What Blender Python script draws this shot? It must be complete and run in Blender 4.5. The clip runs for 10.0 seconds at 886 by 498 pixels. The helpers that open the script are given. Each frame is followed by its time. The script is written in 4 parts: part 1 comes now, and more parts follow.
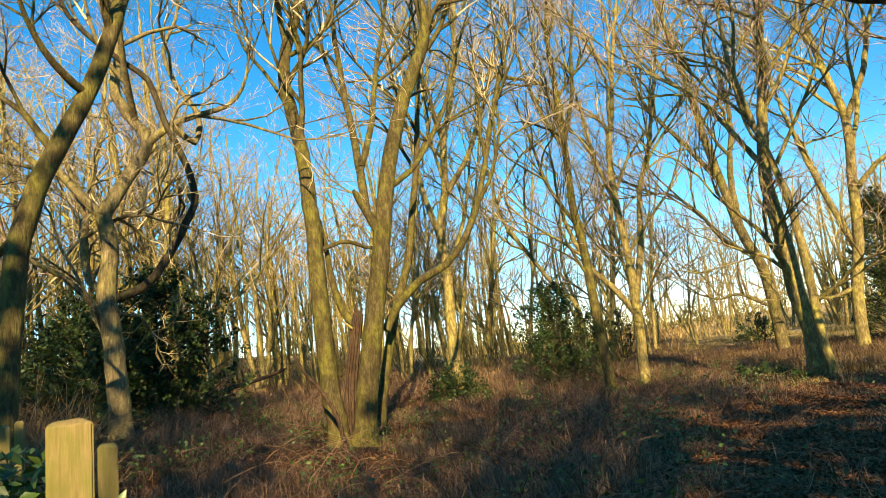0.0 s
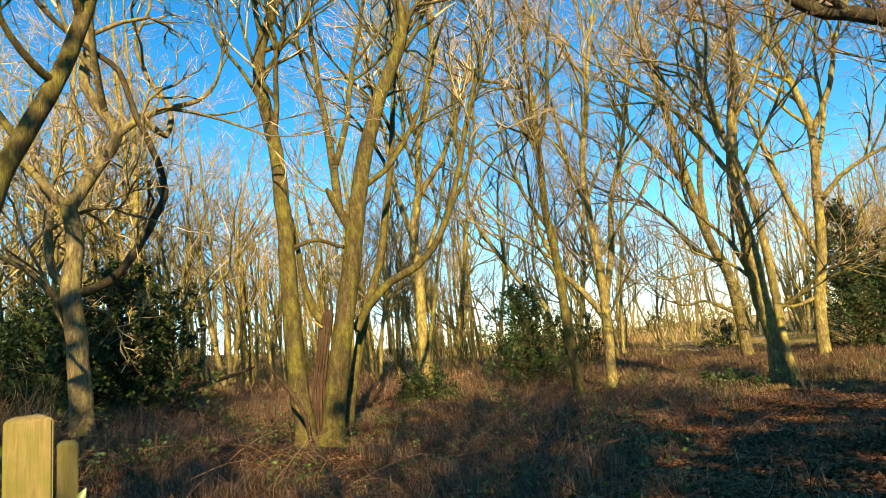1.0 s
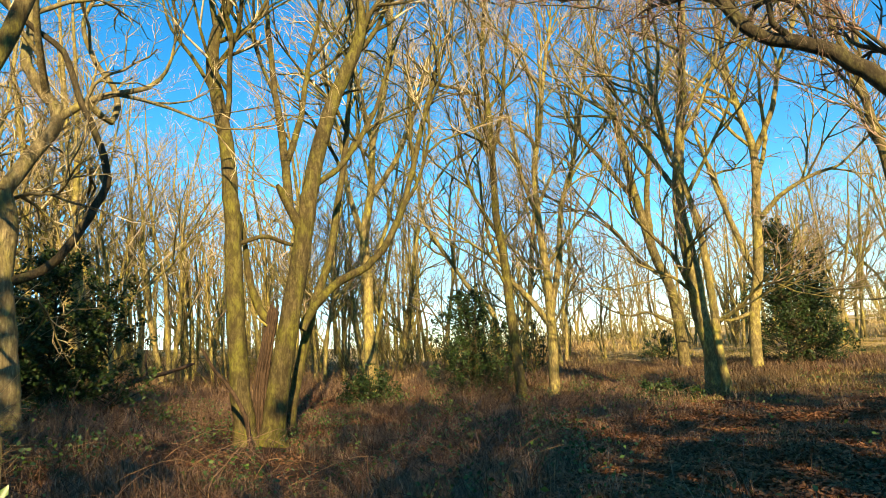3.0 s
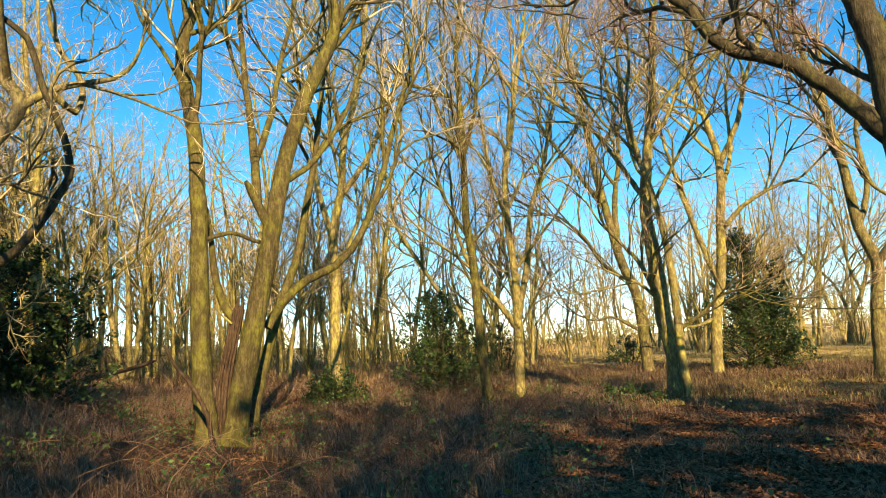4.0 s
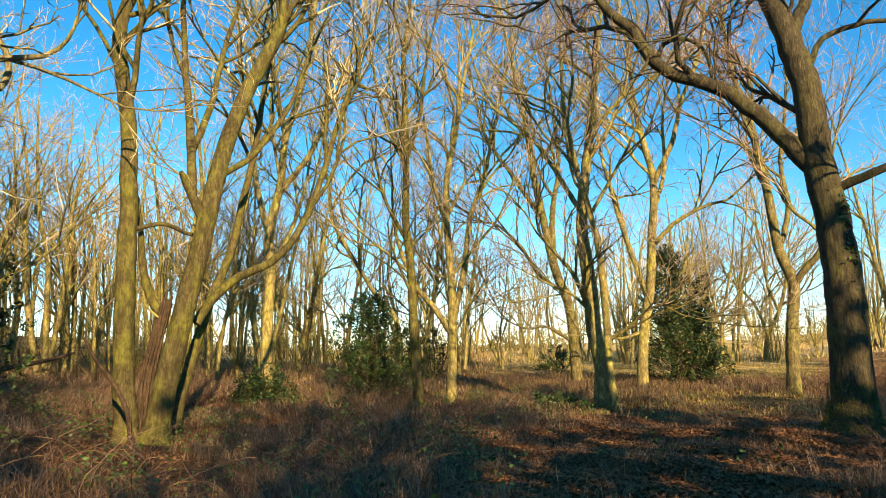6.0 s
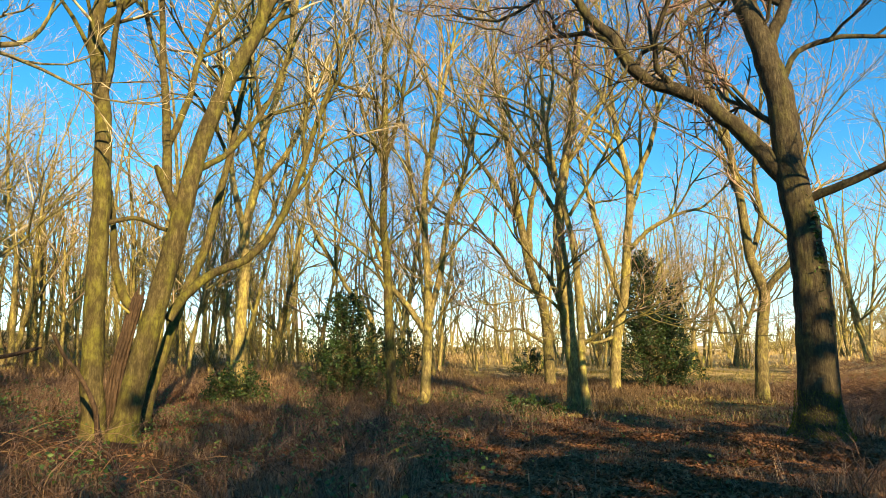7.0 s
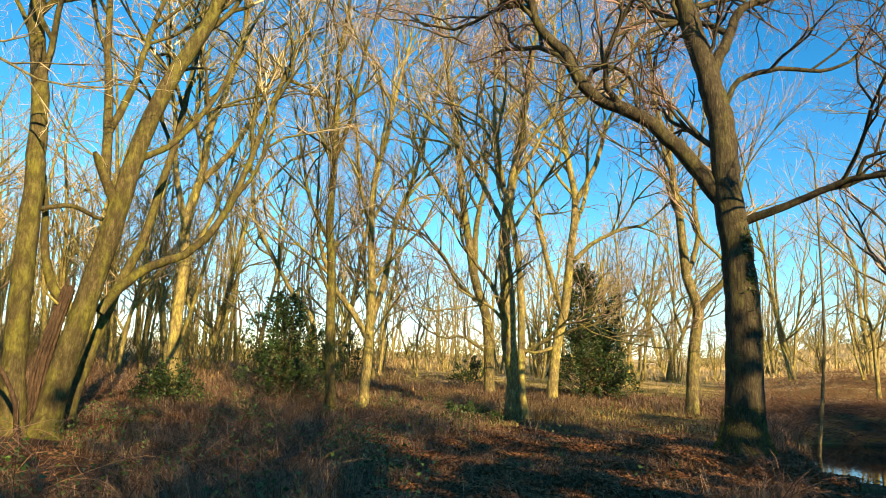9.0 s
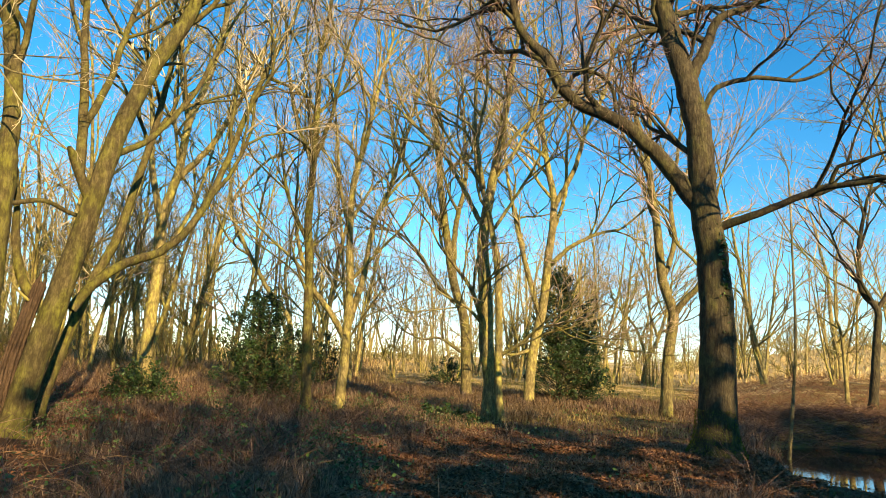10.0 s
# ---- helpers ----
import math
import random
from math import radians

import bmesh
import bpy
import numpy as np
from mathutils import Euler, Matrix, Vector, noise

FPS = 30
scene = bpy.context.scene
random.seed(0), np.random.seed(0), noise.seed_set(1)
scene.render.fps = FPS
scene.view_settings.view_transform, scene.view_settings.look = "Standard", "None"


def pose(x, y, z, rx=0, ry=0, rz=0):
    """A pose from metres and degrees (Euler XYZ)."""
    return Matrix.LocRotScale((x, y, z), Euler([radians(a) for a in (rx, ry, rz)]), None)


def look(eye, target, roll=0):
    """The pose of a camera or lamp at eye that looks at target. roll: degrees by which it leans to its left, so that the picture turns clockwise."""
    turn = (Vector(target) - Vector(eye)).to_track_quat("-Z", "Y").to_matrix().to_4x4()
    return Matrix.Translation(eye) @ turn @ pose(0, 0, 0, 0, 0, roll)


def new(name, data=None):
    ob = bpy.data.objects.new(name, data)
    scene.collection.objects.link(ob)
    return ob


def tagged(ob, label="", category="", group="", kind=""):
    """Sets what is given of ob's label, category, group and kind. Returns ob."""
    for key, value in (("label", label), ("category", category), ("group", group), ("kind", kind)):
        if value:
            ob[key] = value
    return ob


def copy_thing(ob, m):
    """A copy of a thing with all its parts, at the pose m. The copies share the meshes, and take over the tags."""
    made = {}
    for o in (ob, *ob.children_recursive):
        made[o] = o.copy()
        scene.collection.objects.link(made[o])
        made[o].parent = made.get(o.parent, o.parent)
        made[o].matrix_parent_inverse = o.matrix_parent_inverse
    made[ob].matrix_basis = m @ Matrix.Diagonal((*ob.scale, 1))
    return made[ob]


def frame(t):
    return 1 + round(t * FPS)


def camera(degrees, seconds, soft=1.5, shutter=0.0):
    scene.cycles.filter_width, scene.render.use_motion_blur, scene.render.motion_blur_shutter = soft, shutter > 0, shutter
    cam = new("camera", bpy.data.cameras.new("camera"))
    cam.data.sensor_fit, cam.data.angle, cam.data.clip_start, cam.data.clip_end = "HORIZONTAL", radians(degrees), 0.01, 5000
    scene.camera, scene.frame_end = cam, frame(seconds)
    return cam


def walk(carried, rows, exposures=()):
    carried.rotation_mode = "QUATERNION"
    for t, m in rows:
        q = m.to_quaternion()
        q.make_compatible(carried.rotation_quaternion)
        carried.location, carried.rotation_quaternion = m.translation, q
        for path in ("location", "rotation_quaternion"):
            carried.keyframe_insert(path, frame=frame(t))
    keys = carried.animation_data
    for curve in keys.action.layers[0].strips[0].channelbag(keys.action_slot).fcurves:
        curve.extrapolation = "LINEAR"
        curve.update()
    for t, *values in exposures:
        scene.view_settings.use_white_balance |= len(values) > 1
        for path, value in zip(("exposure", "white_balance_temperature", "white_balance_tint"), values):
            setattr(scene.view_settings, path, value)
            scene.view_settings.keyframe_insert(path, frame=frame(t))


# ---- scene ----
# camera: a slow turn to the right on one spot, at eye height
cam = camera(66.32, 10.0, soft=0.8)
TURN = [
    (0.0, 99.20, 6.50, 13.21),
    (0.5, 99.08, 5.95, 11.77),
    (1.0, 99.03, 5.56, 10.69),
    (1.5, 99.00, 5.14, 9.54),
    (2.0, 98.93, 4.64, 8.40),
    (2.5, 98.93, 4.25, 7.37),
    (4.0, 98.86, 2.91, 3.36),
    (4.5, 98.89, 2.43, 1.96),
    (5.0, 98.94, 1.84, 0.29),
    (5.5, 98.96, 1.38, -1.05),
    (7.0, 99.07, -0.04, -4.34),
    (7.5, 99.14, -0.47, -5.31),
    (8.0, 99.33, -0.86, -6.36),
    (8.5, 99.45, -1.43, -7.72),
    (9.0, 99.61, -2.03, -9.29),
    (9.5, 99.71, -2.38, -10.28),
    (10.0, 99.80, -2.56, -11.20),
]
walk(cam, [(t, pose(0, 0, 1.6, rx, ry, rz)) for t, rx, ry, rz in TURN], exposures=[(0.0, 1.0, 8500, 14), (10.0, 1.0, 8500, 14)])

# ---- light: low winter sun behind the camera, clear sky ----
SUN_ELEVATION, SUN_AZIMUTH = radians(21), radians(162)   # azimuth from +y towards +x
world = bpy.data.worlds.new("winter_sky")
scene.world = world
world.use_nodes = True
wn = world.node_tree
wn.nodes.clear()
sky = wn.nodes.new("ShaderNodeTexSky")
sky.sky_type = "NISHITA"
sky.sun_disc = False
sky.altitude = 1400
sky.sun_elevation, sky.sun_rotation = SUN_ELEVATION, SUN_AZIMUTH
sky.air_density, sky.dust_density, sky.ozone_density = 1.0, 0.0, 3.0
background = wn.nodes.new("ShaderNodeBackground")
background.inputs["Strength"].default_value = 0.132
vivid = wn.nodes.new("ShaderNodeHueSaturation")
vivid.inputs["Hue"].default_value, vivid.inputs["Saturation"].default_value = 0.4895, 1.38
out = wn.nodes.new("ShaderNodeOutputWorld")
wn.links.new(sky.outputs[0], vivid.inputs["Color"])
clear = wn.nodes.new("ShaderNodeMix")
clear.data_type, clear.blend_type = "RGBA", "MULTIPLY"
clear.inputs[0].default_value = 1.0
clear.inputs[7].default_value = (0.93, 1.03, 1.15, 1)
wn.links.new(vivid.outputs[0], clear.inputs[6])
wn.links.new(clear.outputs[2], background.inputs[0])
wn.links.new(background.outputs[0], out.inputs[0])
sun = new("sun", bpy.data.lights.new("sun", "SUN"))
sun.data.energy, sun.data.angle, sun.data.color = 5.0, radians(0.6), (1.0, 0.84, 0.55)
sun_from = Vector((math.sin(SUN_AZIMUTH) * math.cos(SUN_ELEVATION), math.cos(SUN_AZIMUTH) * math.cos(SUN_ELEVATION), math.sin(SUN_ELEVATION)))
sun.matrix_world = look(sun_from * 100, (0, 0, 0))


# ---- materials ----
class Nodes:
    """A material with short ways to add nodes."""

    def __init__(self, name, rough=0.9, spec=0.2):
        self.mat = bpy.data.materials.new(name)
        self.mat.use_nodes = True
        self.t = self.mat.node_tree
        self.bsdf = self.t.nodes["Principled BSDF"]
        self.bsdf.inputs["Roughness"].default_value = rough
        self.bsdf.inputs["Specular IOR Level"].default_value = spec

    def add(self, kind, **inputs):
        n = self.t.nodes.new(kind)
        for key, value in inputs.items():
            key = key.replace("_", " ")
            if isinstance(value, bpy.types.NodeSocket):
                self.t.links.new(value, n.inputs[key])
            else:
                n.inputs[key].default_value = value
        return n

    def coords(self, scale=(1, 1, 1), kind="Object"):
        c = self.t.nodes.new("ShaderNodeTexCoord")
        m = self.t.nodes.new("ShaderNodeMapping")
        m.inputs["Scale"].default_value = scale
        self.t.links.new(c.outputs[kind], m.inputs[0])
        return m.outputs[0]

    def noise(self, vector, scale, detail=4.0, rough=0.6):
        n = self.add("ShaderNodeTexNoise", Vector=vector, Scale=scale, Detail=detail, Roughness=rough)
        return n.outputs["Fac"]

    def ramp(self, fac, stops):
        r = self.t.nodes.new("ShaderNodeValToRGB")
        els = r.color_ramp.elements
        while len(els) < len(stops):
            els.new(0.5)
        for e, (p, c) in zip(els, stops):
            e.position, e.color = p, (*c, 1) if len(c) == 3 else c
        self.t.links.new(fac, r.inputs[0])
        return r.outputs[0]

    def mix(self, fac, a, b, blend="MIX"):
        m = self.t.nodes.new("ShaderNodeMix")
        m.data_type, m.blend_type = "RGBA", blend
        for socket, value in ((m.inputs[0], fac), (m.inputs[6], a), (m.inputs[7], b)):
            if isinstance(value, bpy.types.NodeSocket):
                self.t.links.new(value, socket)
            else:
                socket.default_value = value if socket is m.inputs[0] else (*value, 1)
        return m.outputs[2]

    def island(self):
        return self.t.nodes.new("ShaderNodeNewGeometry").outputs["Random Per Island"]

    def chance(self):
        return self.t.nodes.new("ShaderNodeObjectInfo").outputs["Random"]

    def colour(self, socket):
        self.t.links.new(socket, self.bsdf.inputs["Base Color"])
        return self

    def bump(self, height, strength=0.5, distance=0.02):
        b = self.add("ShaderNodeBump", Height=height, Strength=strength, Distance=distance)
        self.t.links.new(b.outputs[0], self.bsdf.inputs["Normal"])
        return self


def bark_material(name, dark, light, moss, moss_amount=0.5, shadow_banding=0.35):
    m = Nodes(name)
    v = m.coords((1, 1, 0.18))
    w = m.coords((1, 1, 0.55))
    grain = m.noise(v, 38, 6, 0.7)
    blotch = m.noise(w, 2.3, 5, 0.65)
    # shadow stripes across the trunk, put into the bark colour as dark level bands
    shadow_bands = m.noise(m.coords((0.5, 0.5, 4.0)), 2.0, 3)
    base = m.mix(m.ramp(grain, [(0.3, (0, 0, 0)), (0.7, (1, 1, 1))]), dark, light)
    base = m.mix(m.ramp(shadow_bands, [(0.52, (0, 0, 0)), (0.68, (shadow_banding, shadow_banding, shadow_banding))]), base, dark)
    spread = m.ramp(blotch, [(0.62 - 0.3 * moss_amount, (0, 0, 0)), (0.8 - 0.3 * moss_amount, (0.9, 0.9, 0.9))])
    base = m.mix(spread, base, moss)
    mottle = m.noise(m.coords((1, 1, 0.45)), 11, 5, 0.7)
    base = m.mix(m.ramp(mottle, [(0.42, (0.75, 0.75, 0.75)), (0.60, (0, 0, 0))]), base, dark)
    patch = m.noise(m.coords((1, 1, 0.5)), 4.5, 4, 0.6)
    base = m.mix(m.ramp(patch, [(0.36, (0.4, 0.4, 0.4)), (0.50, (0, 0, 0))]), base, dark)
    ridges = m.noise(m.coords((1, 1, 0.12)), 24, 4, 0.75)
    both = m.add("ShaderNodeMath", Value=ridges)
    both.operation = "ADD"
    m.t.links.new(mottle, both.inputs[1])
    return m.colour(base).bump(both.outputs[0], 0.9, 0.03).mat


BARK = bark_material("mossy_bark", (0.05, 0.038, 0.017), (0.24, 0.195, 0.085), (0.19, 0.185, 0.035), 0.65)
BARK_GREY = bark_material("grey_bark", (0.10, 0.08, 0.042), (0.45, 0.375, 0.20), (0.33, 0.30, 0.085), 0.5)
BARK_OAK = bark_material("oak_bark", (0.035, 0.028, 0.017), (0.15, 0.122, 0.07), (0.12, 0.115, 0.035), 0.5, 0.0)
# pale warm bark: the brightness of full sun is put into the colour
BARK_FAR = bark_material("sun_toned_bark", (0.12, 0.09, 0.036), (0.58, 0.48, 0.21), (0.46, 0.42, 0.095), 0.55, 0.2)
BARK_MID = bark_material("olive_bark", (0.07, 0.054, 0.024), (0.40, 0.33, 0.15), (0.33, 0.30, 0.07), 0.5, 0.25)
BARK_DEAD = bark_material("dead_bark", (0.045, 0.03, 0.02), (0.19, 0.12, 0.075), (0.09, 0.065, 0.03), 0.2)


def twig_material(name, a, b):
    m = Nodes(name, 0.85)
    return m.colour(m.mix(m.island(), a, b)).mat


TWIG = twig_material("twigs", (0.24, 0.18, 0.105), (0.74, 0.62, 0.38))
TWIG_RED = twig_material("reddish_twigs", (0.26, 0.165, 0.115), (0.66, 0.47, 0.33))


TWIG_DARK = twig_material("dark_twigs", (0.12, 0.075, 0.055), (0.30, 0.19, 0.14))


def leaf_material(name, colours, rough=0.5, spec=0.5):
    m = Nodes(name, rough, spec)
    n = len(colours) - 1
    return m.colour(m.ramp(m.island(), [(i / n, c) for i, c in enumerate(colours)])).mat


HOLLY = leaf_material("holly_leaf", [(0.009, 0.025, 0.007), (0.022, 0.052, 0.013), (0.05, 0.09, 0.023)], 0.5, 0.3)
IVY = leaf_material("ivy_leaf", [(0.02, 0.05, 0.012), (0.04, 0.10, 0.02), (0.08, 0.16, 0.035)], 0.4)
LITTER = leaf_material("fallen_leaf", [(0.09, 0.036, 0.018), (0.18, 0.078, 0.037), (0.27, 0.14, 0.07), (0.14, 0.06, 0.03)], 0.75, 0.2)
STEM = leaf_material("dead_stem", [(0.05, 0.028, 0.019), (0.13, 0.075, 0.05), (0.28, 0.18, 0.13), (0.09, 0.053, 0.037)], 0.85, 0.2)
BRACKEN = leaf_material("dead_bracken", [(0.11, 0.066, 0.032), (0.25, 0.16, 0.075), (0.42, 0.29, 0.15), (0.18, 0.105, 0.05)], 0.85, 0.2)
STRAW = leaf_material("dry_grass", [(0.10, 0.06, 0.037), (0.20, 0.128, 0.08), (0.34, 0.235, 0.145), (0.16, 0.09, 0.055)], 0.85, 0.15)
RUSSET = leaf_material("russet_grass", [(0.085, 0.038, 0.021), (0.18, 0.088, 0.048), (0.27, 0.15, 0.085), (0.12, 0.078, 0.04)], 0.85, 0.15)
GRASS = leaf_material("green_grass", [(0.055, 0.085, 0.016), (0.12, 0.155, 0.034), (0.19, 0.19, 0.06)], 0.7, 0.3)
MEADOW = leaf_material("path_grass", [(0.14, 0.14, 0.03), (0.27, 0.23, 0.06), (0.44, 0.33, 0.13), (0.34, 0.22, 0.10)], 0.7, 0.3)
FIELD = leaf_material("field_grass", [(0.38, 0.26, 0.11), (0.52, 0.38, 0.17), (0.66, 0.50, 0.24)], 0.8, 0.2)
BRAMBLE = leaf_material("bramble_leaf", [(0.02, 0.06, 0.015), (0.05, 0.11, 0.02), (0.12, 0.20, 0.04)], 0.5)


def ground_material():
    m = Nodes("woodland_ground", 0.95)
    v = m.coords()
    fine, mid, wide = m.noise(v, 22, 6, 0.7), m.noise(v, 2.1, 5, 0.65), m.noise(v, 0.32, 4)
    earth = m.mix(m.ramp(fine, [(0.3, (0, 0, 0)), (0.7, (1, 1, 1))]), (0.05, 0.026, 0.014), (0.15, 0.075, 0.038))
    grass = m.mix(fine, (0.035, 0.042, 0.010), (0.10, 0.095, 0.028))
    c = m.mix(m.ramp(mid, [(0.52, (0, 0, 0)), (0.66, (0.8, 0.8, 0.8))]), earth, grass)
    straw = m.mix(fine, (0.42, 0.29, 0.12), (0.62, 0.46, 0.21))
    meadow = m.mix(m.ramp(mid, [(0.35, (0, 0, 0)), (0.62, (1, 1, 1))]), (0.21, 0.13, 0.055), m.mix(fine, (0.12, 0.12, 0.03), (0.27, 0.21, 0.07)))
    # how far out into the open: ahead and to the right
    place = m.t.nodes.new("ShaderNodeTexCoord").outputs["Object"]
    out_there = m.add("ShaderNodeVectorMath", Vector=place)
    out_there.operation = "DOT_PRODUCT"
    out_there.inputs[1].default_value = (0.008, 0.01, 0)
    wander = m.add("ShaderNodeMath", Value=out_there.outputs["Value"])
    wander.operation = "ADD"
    m.t.links.new(wide, wander.inputs[1])
    c = m.mix(m.ramp(wander.outputs[0], [(0.70, (0, 0, 0)), (0.84, (1, 1, 1))]), c, meadow)
    c = m.mix(m.ramp(wander.outputs[0], [(0.94, (0, 0, 0)), (1.0, (1, 1, 1))]), c, straw)
    return m.colour(c).bump(m.noise(v, 60, 5, 0.75), 0.8, 0.025).mat


GROUND = ground_material()


def water_material():
    m = Nodes("still_water", 0.04, 0.6)
    m.bsdf.inputs["Base Color"].default_value = (0.012, 0.011, 0.008, 1)
    m.bsdf.inputs["IOR"].default_value = 1.33
    return m.bump(m.noise(m.coords(), 3.0, 2), 0.06, 0.02).mat


WATER = water_material()


def post_material():
    m = Nodes("weathered_post_wood", 0.85)
    v = m.coords((9, 9, 0.7))
    grain = m.noise(v, 6, 6, 0.7)
    c = m.mix(m.ramp(grain, [(0.3, (0, 0, 0)), (0.7, (1, 1, 1))]), (0.19, 0.14, 0.06), (0.38, 0.29, 0.13))
    algae = m.noise(m.coords((1, 1, 0.6)), 7, 4)
    c = m.mix(m.ramp(algae, [(0.40, (0, 0, 0)), (0.62, (0.75, 0.75, 0.75))]), c, (0.18, 0.185, 0.045))
    return m.colour(c).bump(grain, 0.5, 0.008).mat


POST = post_material()
MOSS = leaf_material("moss", [(0.07, 0.09, 0.014), (0.19, 0.19, 0.028)], 0.95, 0.1)


# ---- shape helpers ----
def smooth(a, b, v):
    u = np.clip((v - a) / (b - a), 0, 1)
    return u * u * (3 - 2 * u)


def ground_z(x, y):
    """Height of the ground, for numbers or arrays."""
    x, y = np.asarray(x, float), np.asarray(y, float)
    r = np.hypot(x, y) + 1e-6
    side = x / r
    ahead = y / r
    z = 0.9 * smooth(12, 46, r) * smooth(-0.2, 0.5, ahead)
    z = z + 0.95 * smooth(0.30, 0.62, -side) * smooth(4, 15, r) * smooth(-0.2, 0.4, ahead)
    # ditch with still water, and the bank behind it
    along = smooth(0.585, 0.645, side) * smooth(12.0, 13.6, r) * (1 - smooth(19.0, 22.5, r)) * smooth(0, 0.4, ahead)
    z = z - (0.6 + z) * along
    z = z + 0.42 * smooth(0.55, 0.64, side) * smooth(19.5, 23, r) + 0.5 * smooth(0.50, 0.64, side) * smooth(25, 44, r)
    z = z + 0.9 * smooth(38, 70, r) * smooth(-0.15, 0.1, side)
    z = z + 0.25 * np.exp(-((x - 7.2) ** 2 + (y - 11.4) ** 2) / 4.0)
    # far hills
    z = z + 5 * smooth(0.40, 0.75, side) * smooth(50, 120, r) + 2.9 * smooth(105, 210, r)
    z = z + 3.2 * smooth(42, 95, r) * smooth(0.1, 0.4, -side) + 5 * smooth(250, 900, r) + 0.05 * np.sin(x * 1.3 + 0.7 * np.sin(y)) * np.sin(y * 1.1) + 0.03 * np.sin(x * 3.1 + y * 2.3)
    return z


def mesh_from(name, verts, faces, material, shade=True):
    """A mesh from an array of corners and one array of faces (all with the same number of corners), or several such arrays."""
    me = bpy.data.meshes.new(name)
    faces = faces if isinstance(faces, list) else [faces]
    loops = np.concatenate([f.ravel() for f in faces]).astype(np.int32)
    sizes = np.concatenate([np.full(len(f), f.shape[1], np.int32) for f in faces])
    me.vertices.add(len(verts))
    me.vertices.foreach_set("co", np.ascontiguousarray(verts, np.float32).ravel())
    me.loops.add(len(loops))
    me.loops.foreach_set("vertex_index", loops)
    me.polygons.add(len(sizes))
    me.polygons.foreach_set("loop_start", np.concatenate([[0], np.cumsum(sizes)[:-1]]).astype(np.int32))
    me.polygons.foreach_set("use_smooth", np.full(len(sizes), shade))
    me.update(calc_edges=True)
    me.materials.append(material)
    return me


def tubes(lines, wobble=0.0, rng=None):
    """Round tubes along lines: each is (points, radii, sides). Gives corners and faces."""
    groups = {}
    for p, r, s in (i[:3] for i in lines):
        groups.setdefault((len(p), s), []).append((p, r))
    all_v, all_f, base = [], [], 0
    for (n, s), items in groups.items():
        p = np.array([i[0] for i in items], float)
        r = np.array([i[1] for i in items], float)
        tan = np.gradient(p, axis=1)
        tan /= np.linalg.norm(tan, axis=2, keepdims=True) + 1e-9
        mean = p[:, -1] - p[:, 0]
        ref = np.zeros_like(mean)
        ref[np.arange(len(ref)), np.argmin(np.abs(mean), axis=1)] = 1
        a = np.cross(tan, ref[:, None, :])
        a /= np.linalg.norm(a, axis=2, keepdims=True) + 1e-9
        b = np.cross(tan, a)
        ang = np.arange(s) * 2 * math.pi / s
        rr = r[:, :, None] * np.ones(s)
        if wobble and rng is not None:
            rr = rr * (1 + wobble * rng.standard_normal(rr.shape))
        v = p[:, :, None, :] + rr[..., None] * (np.cos(ang)[None, None, :, None] * a[:, :, None, :] + np.sin(ang)[None, None, :, None] * b[:, :, None, :])
        m = len(items)
        idx = base + np.arange(m * n * s).reshape(m, n, s)
        nxt = np.roll(idx, -1, axis=2)
        f = np.stack([idx[:, :-1], nxt[:, :-1], nxt[:, 1:], idx[:, 1:]], axis=-1).reshape(-1, 4)
        all_v.append(v.reshape(-1, 3))
        all_f.append(f)
        base += m * n * s
    return np.concatenate(all_v), np.concatenate(all_f)


def leaves(centres, size, rng, flat=0.0, length=1.7):
    """Small folded leaves, two triangles each way, at the centres, turned at random. flat: 0 any way, 1 lying down."""
    n = len(centres)
    d = rng.standard_normal((n, 3))
    d[:, 2] *= 1 - flat
    d /= np.linalg.norm(d, axis=1, keepdims=True) + 1e-9
    up = rng.standard_normal((n, 3)) * (1 - flat) + np.array([0, 0, 1.0]) * (0.4 + flat)
    s = np.cross(d, up)
    s /= np.linalg.norm(s, axis=1, keepdims=True) + 1e-9
    u = np.cross(s, d)
    k = (size * rng.uniform(0.6, 1.3, n))[:, None]
    tip, tail = centres + d * k * length / 2, centres - d * k * length / 2
    left, right = centres + s * k * 0.45 + u * k * 0.15, centres - s * k * 0.45 + u * k * 0.15
    v = np.stack([tail, right, tip, left], axis=1).reshape(-1, 3)
    i = np.arange(n)[:, None] * 4
    return v, np.concatenate([i + [0, 1, 2], i + [0, 2, 3]], axis=0)


def blades(roots, height, width, lean, rng, way=None):
    """Grass blades: bent narrow strips of three triangles. way: the direction in which each bends, by chance if not given."""
    n = len(roots)
    a = rng.uniform(0, 2 * math.pi, n) if way is None else way
    out_way = np.stack([np.cos(a), np.sin(a), np.zeros(n)], axis=1)
    side_way = np.stack([-np.sin(a), np.cos(a), np.zeros(n)], axis=1)
    h = (height * rng.uniform(0.5, 1.3, n))[:, None]
    w = width * rng.uniform(0.6, 1.3, n)[:, None]
    k = (lean * rng.uniform(0.2, 1.4, n))[:, None]
    z = np.array([0, 0, 1.0])
    mid = roots + z * h * 0.6 + out_way * h * k * 0.35
    tip = roots + z * h * np.maximum(0.08, 1 - 0.62 * k) + out_way * h * k
    v = np.stack([roots - side_way * w, roots + side_way * w, mid + side_way * w * 0.7, mid - side_way * w * 0.7, tip], axis=1).reshape(-1, 3)
    i = np.arange(n)[:, None] * 5
    return v, np.concatenate([i + [0, 1, 2], i + [0, 2, 3], i + [3, 2, 4]], axis=0)


def part(name, verts, faces, material, parent=None, label="", shade=True):
    ob = new(name, mesh_from(name, verts, faces, material, shade))
    if parent:
        ob.parent = parent
    return tagged(ob, label)


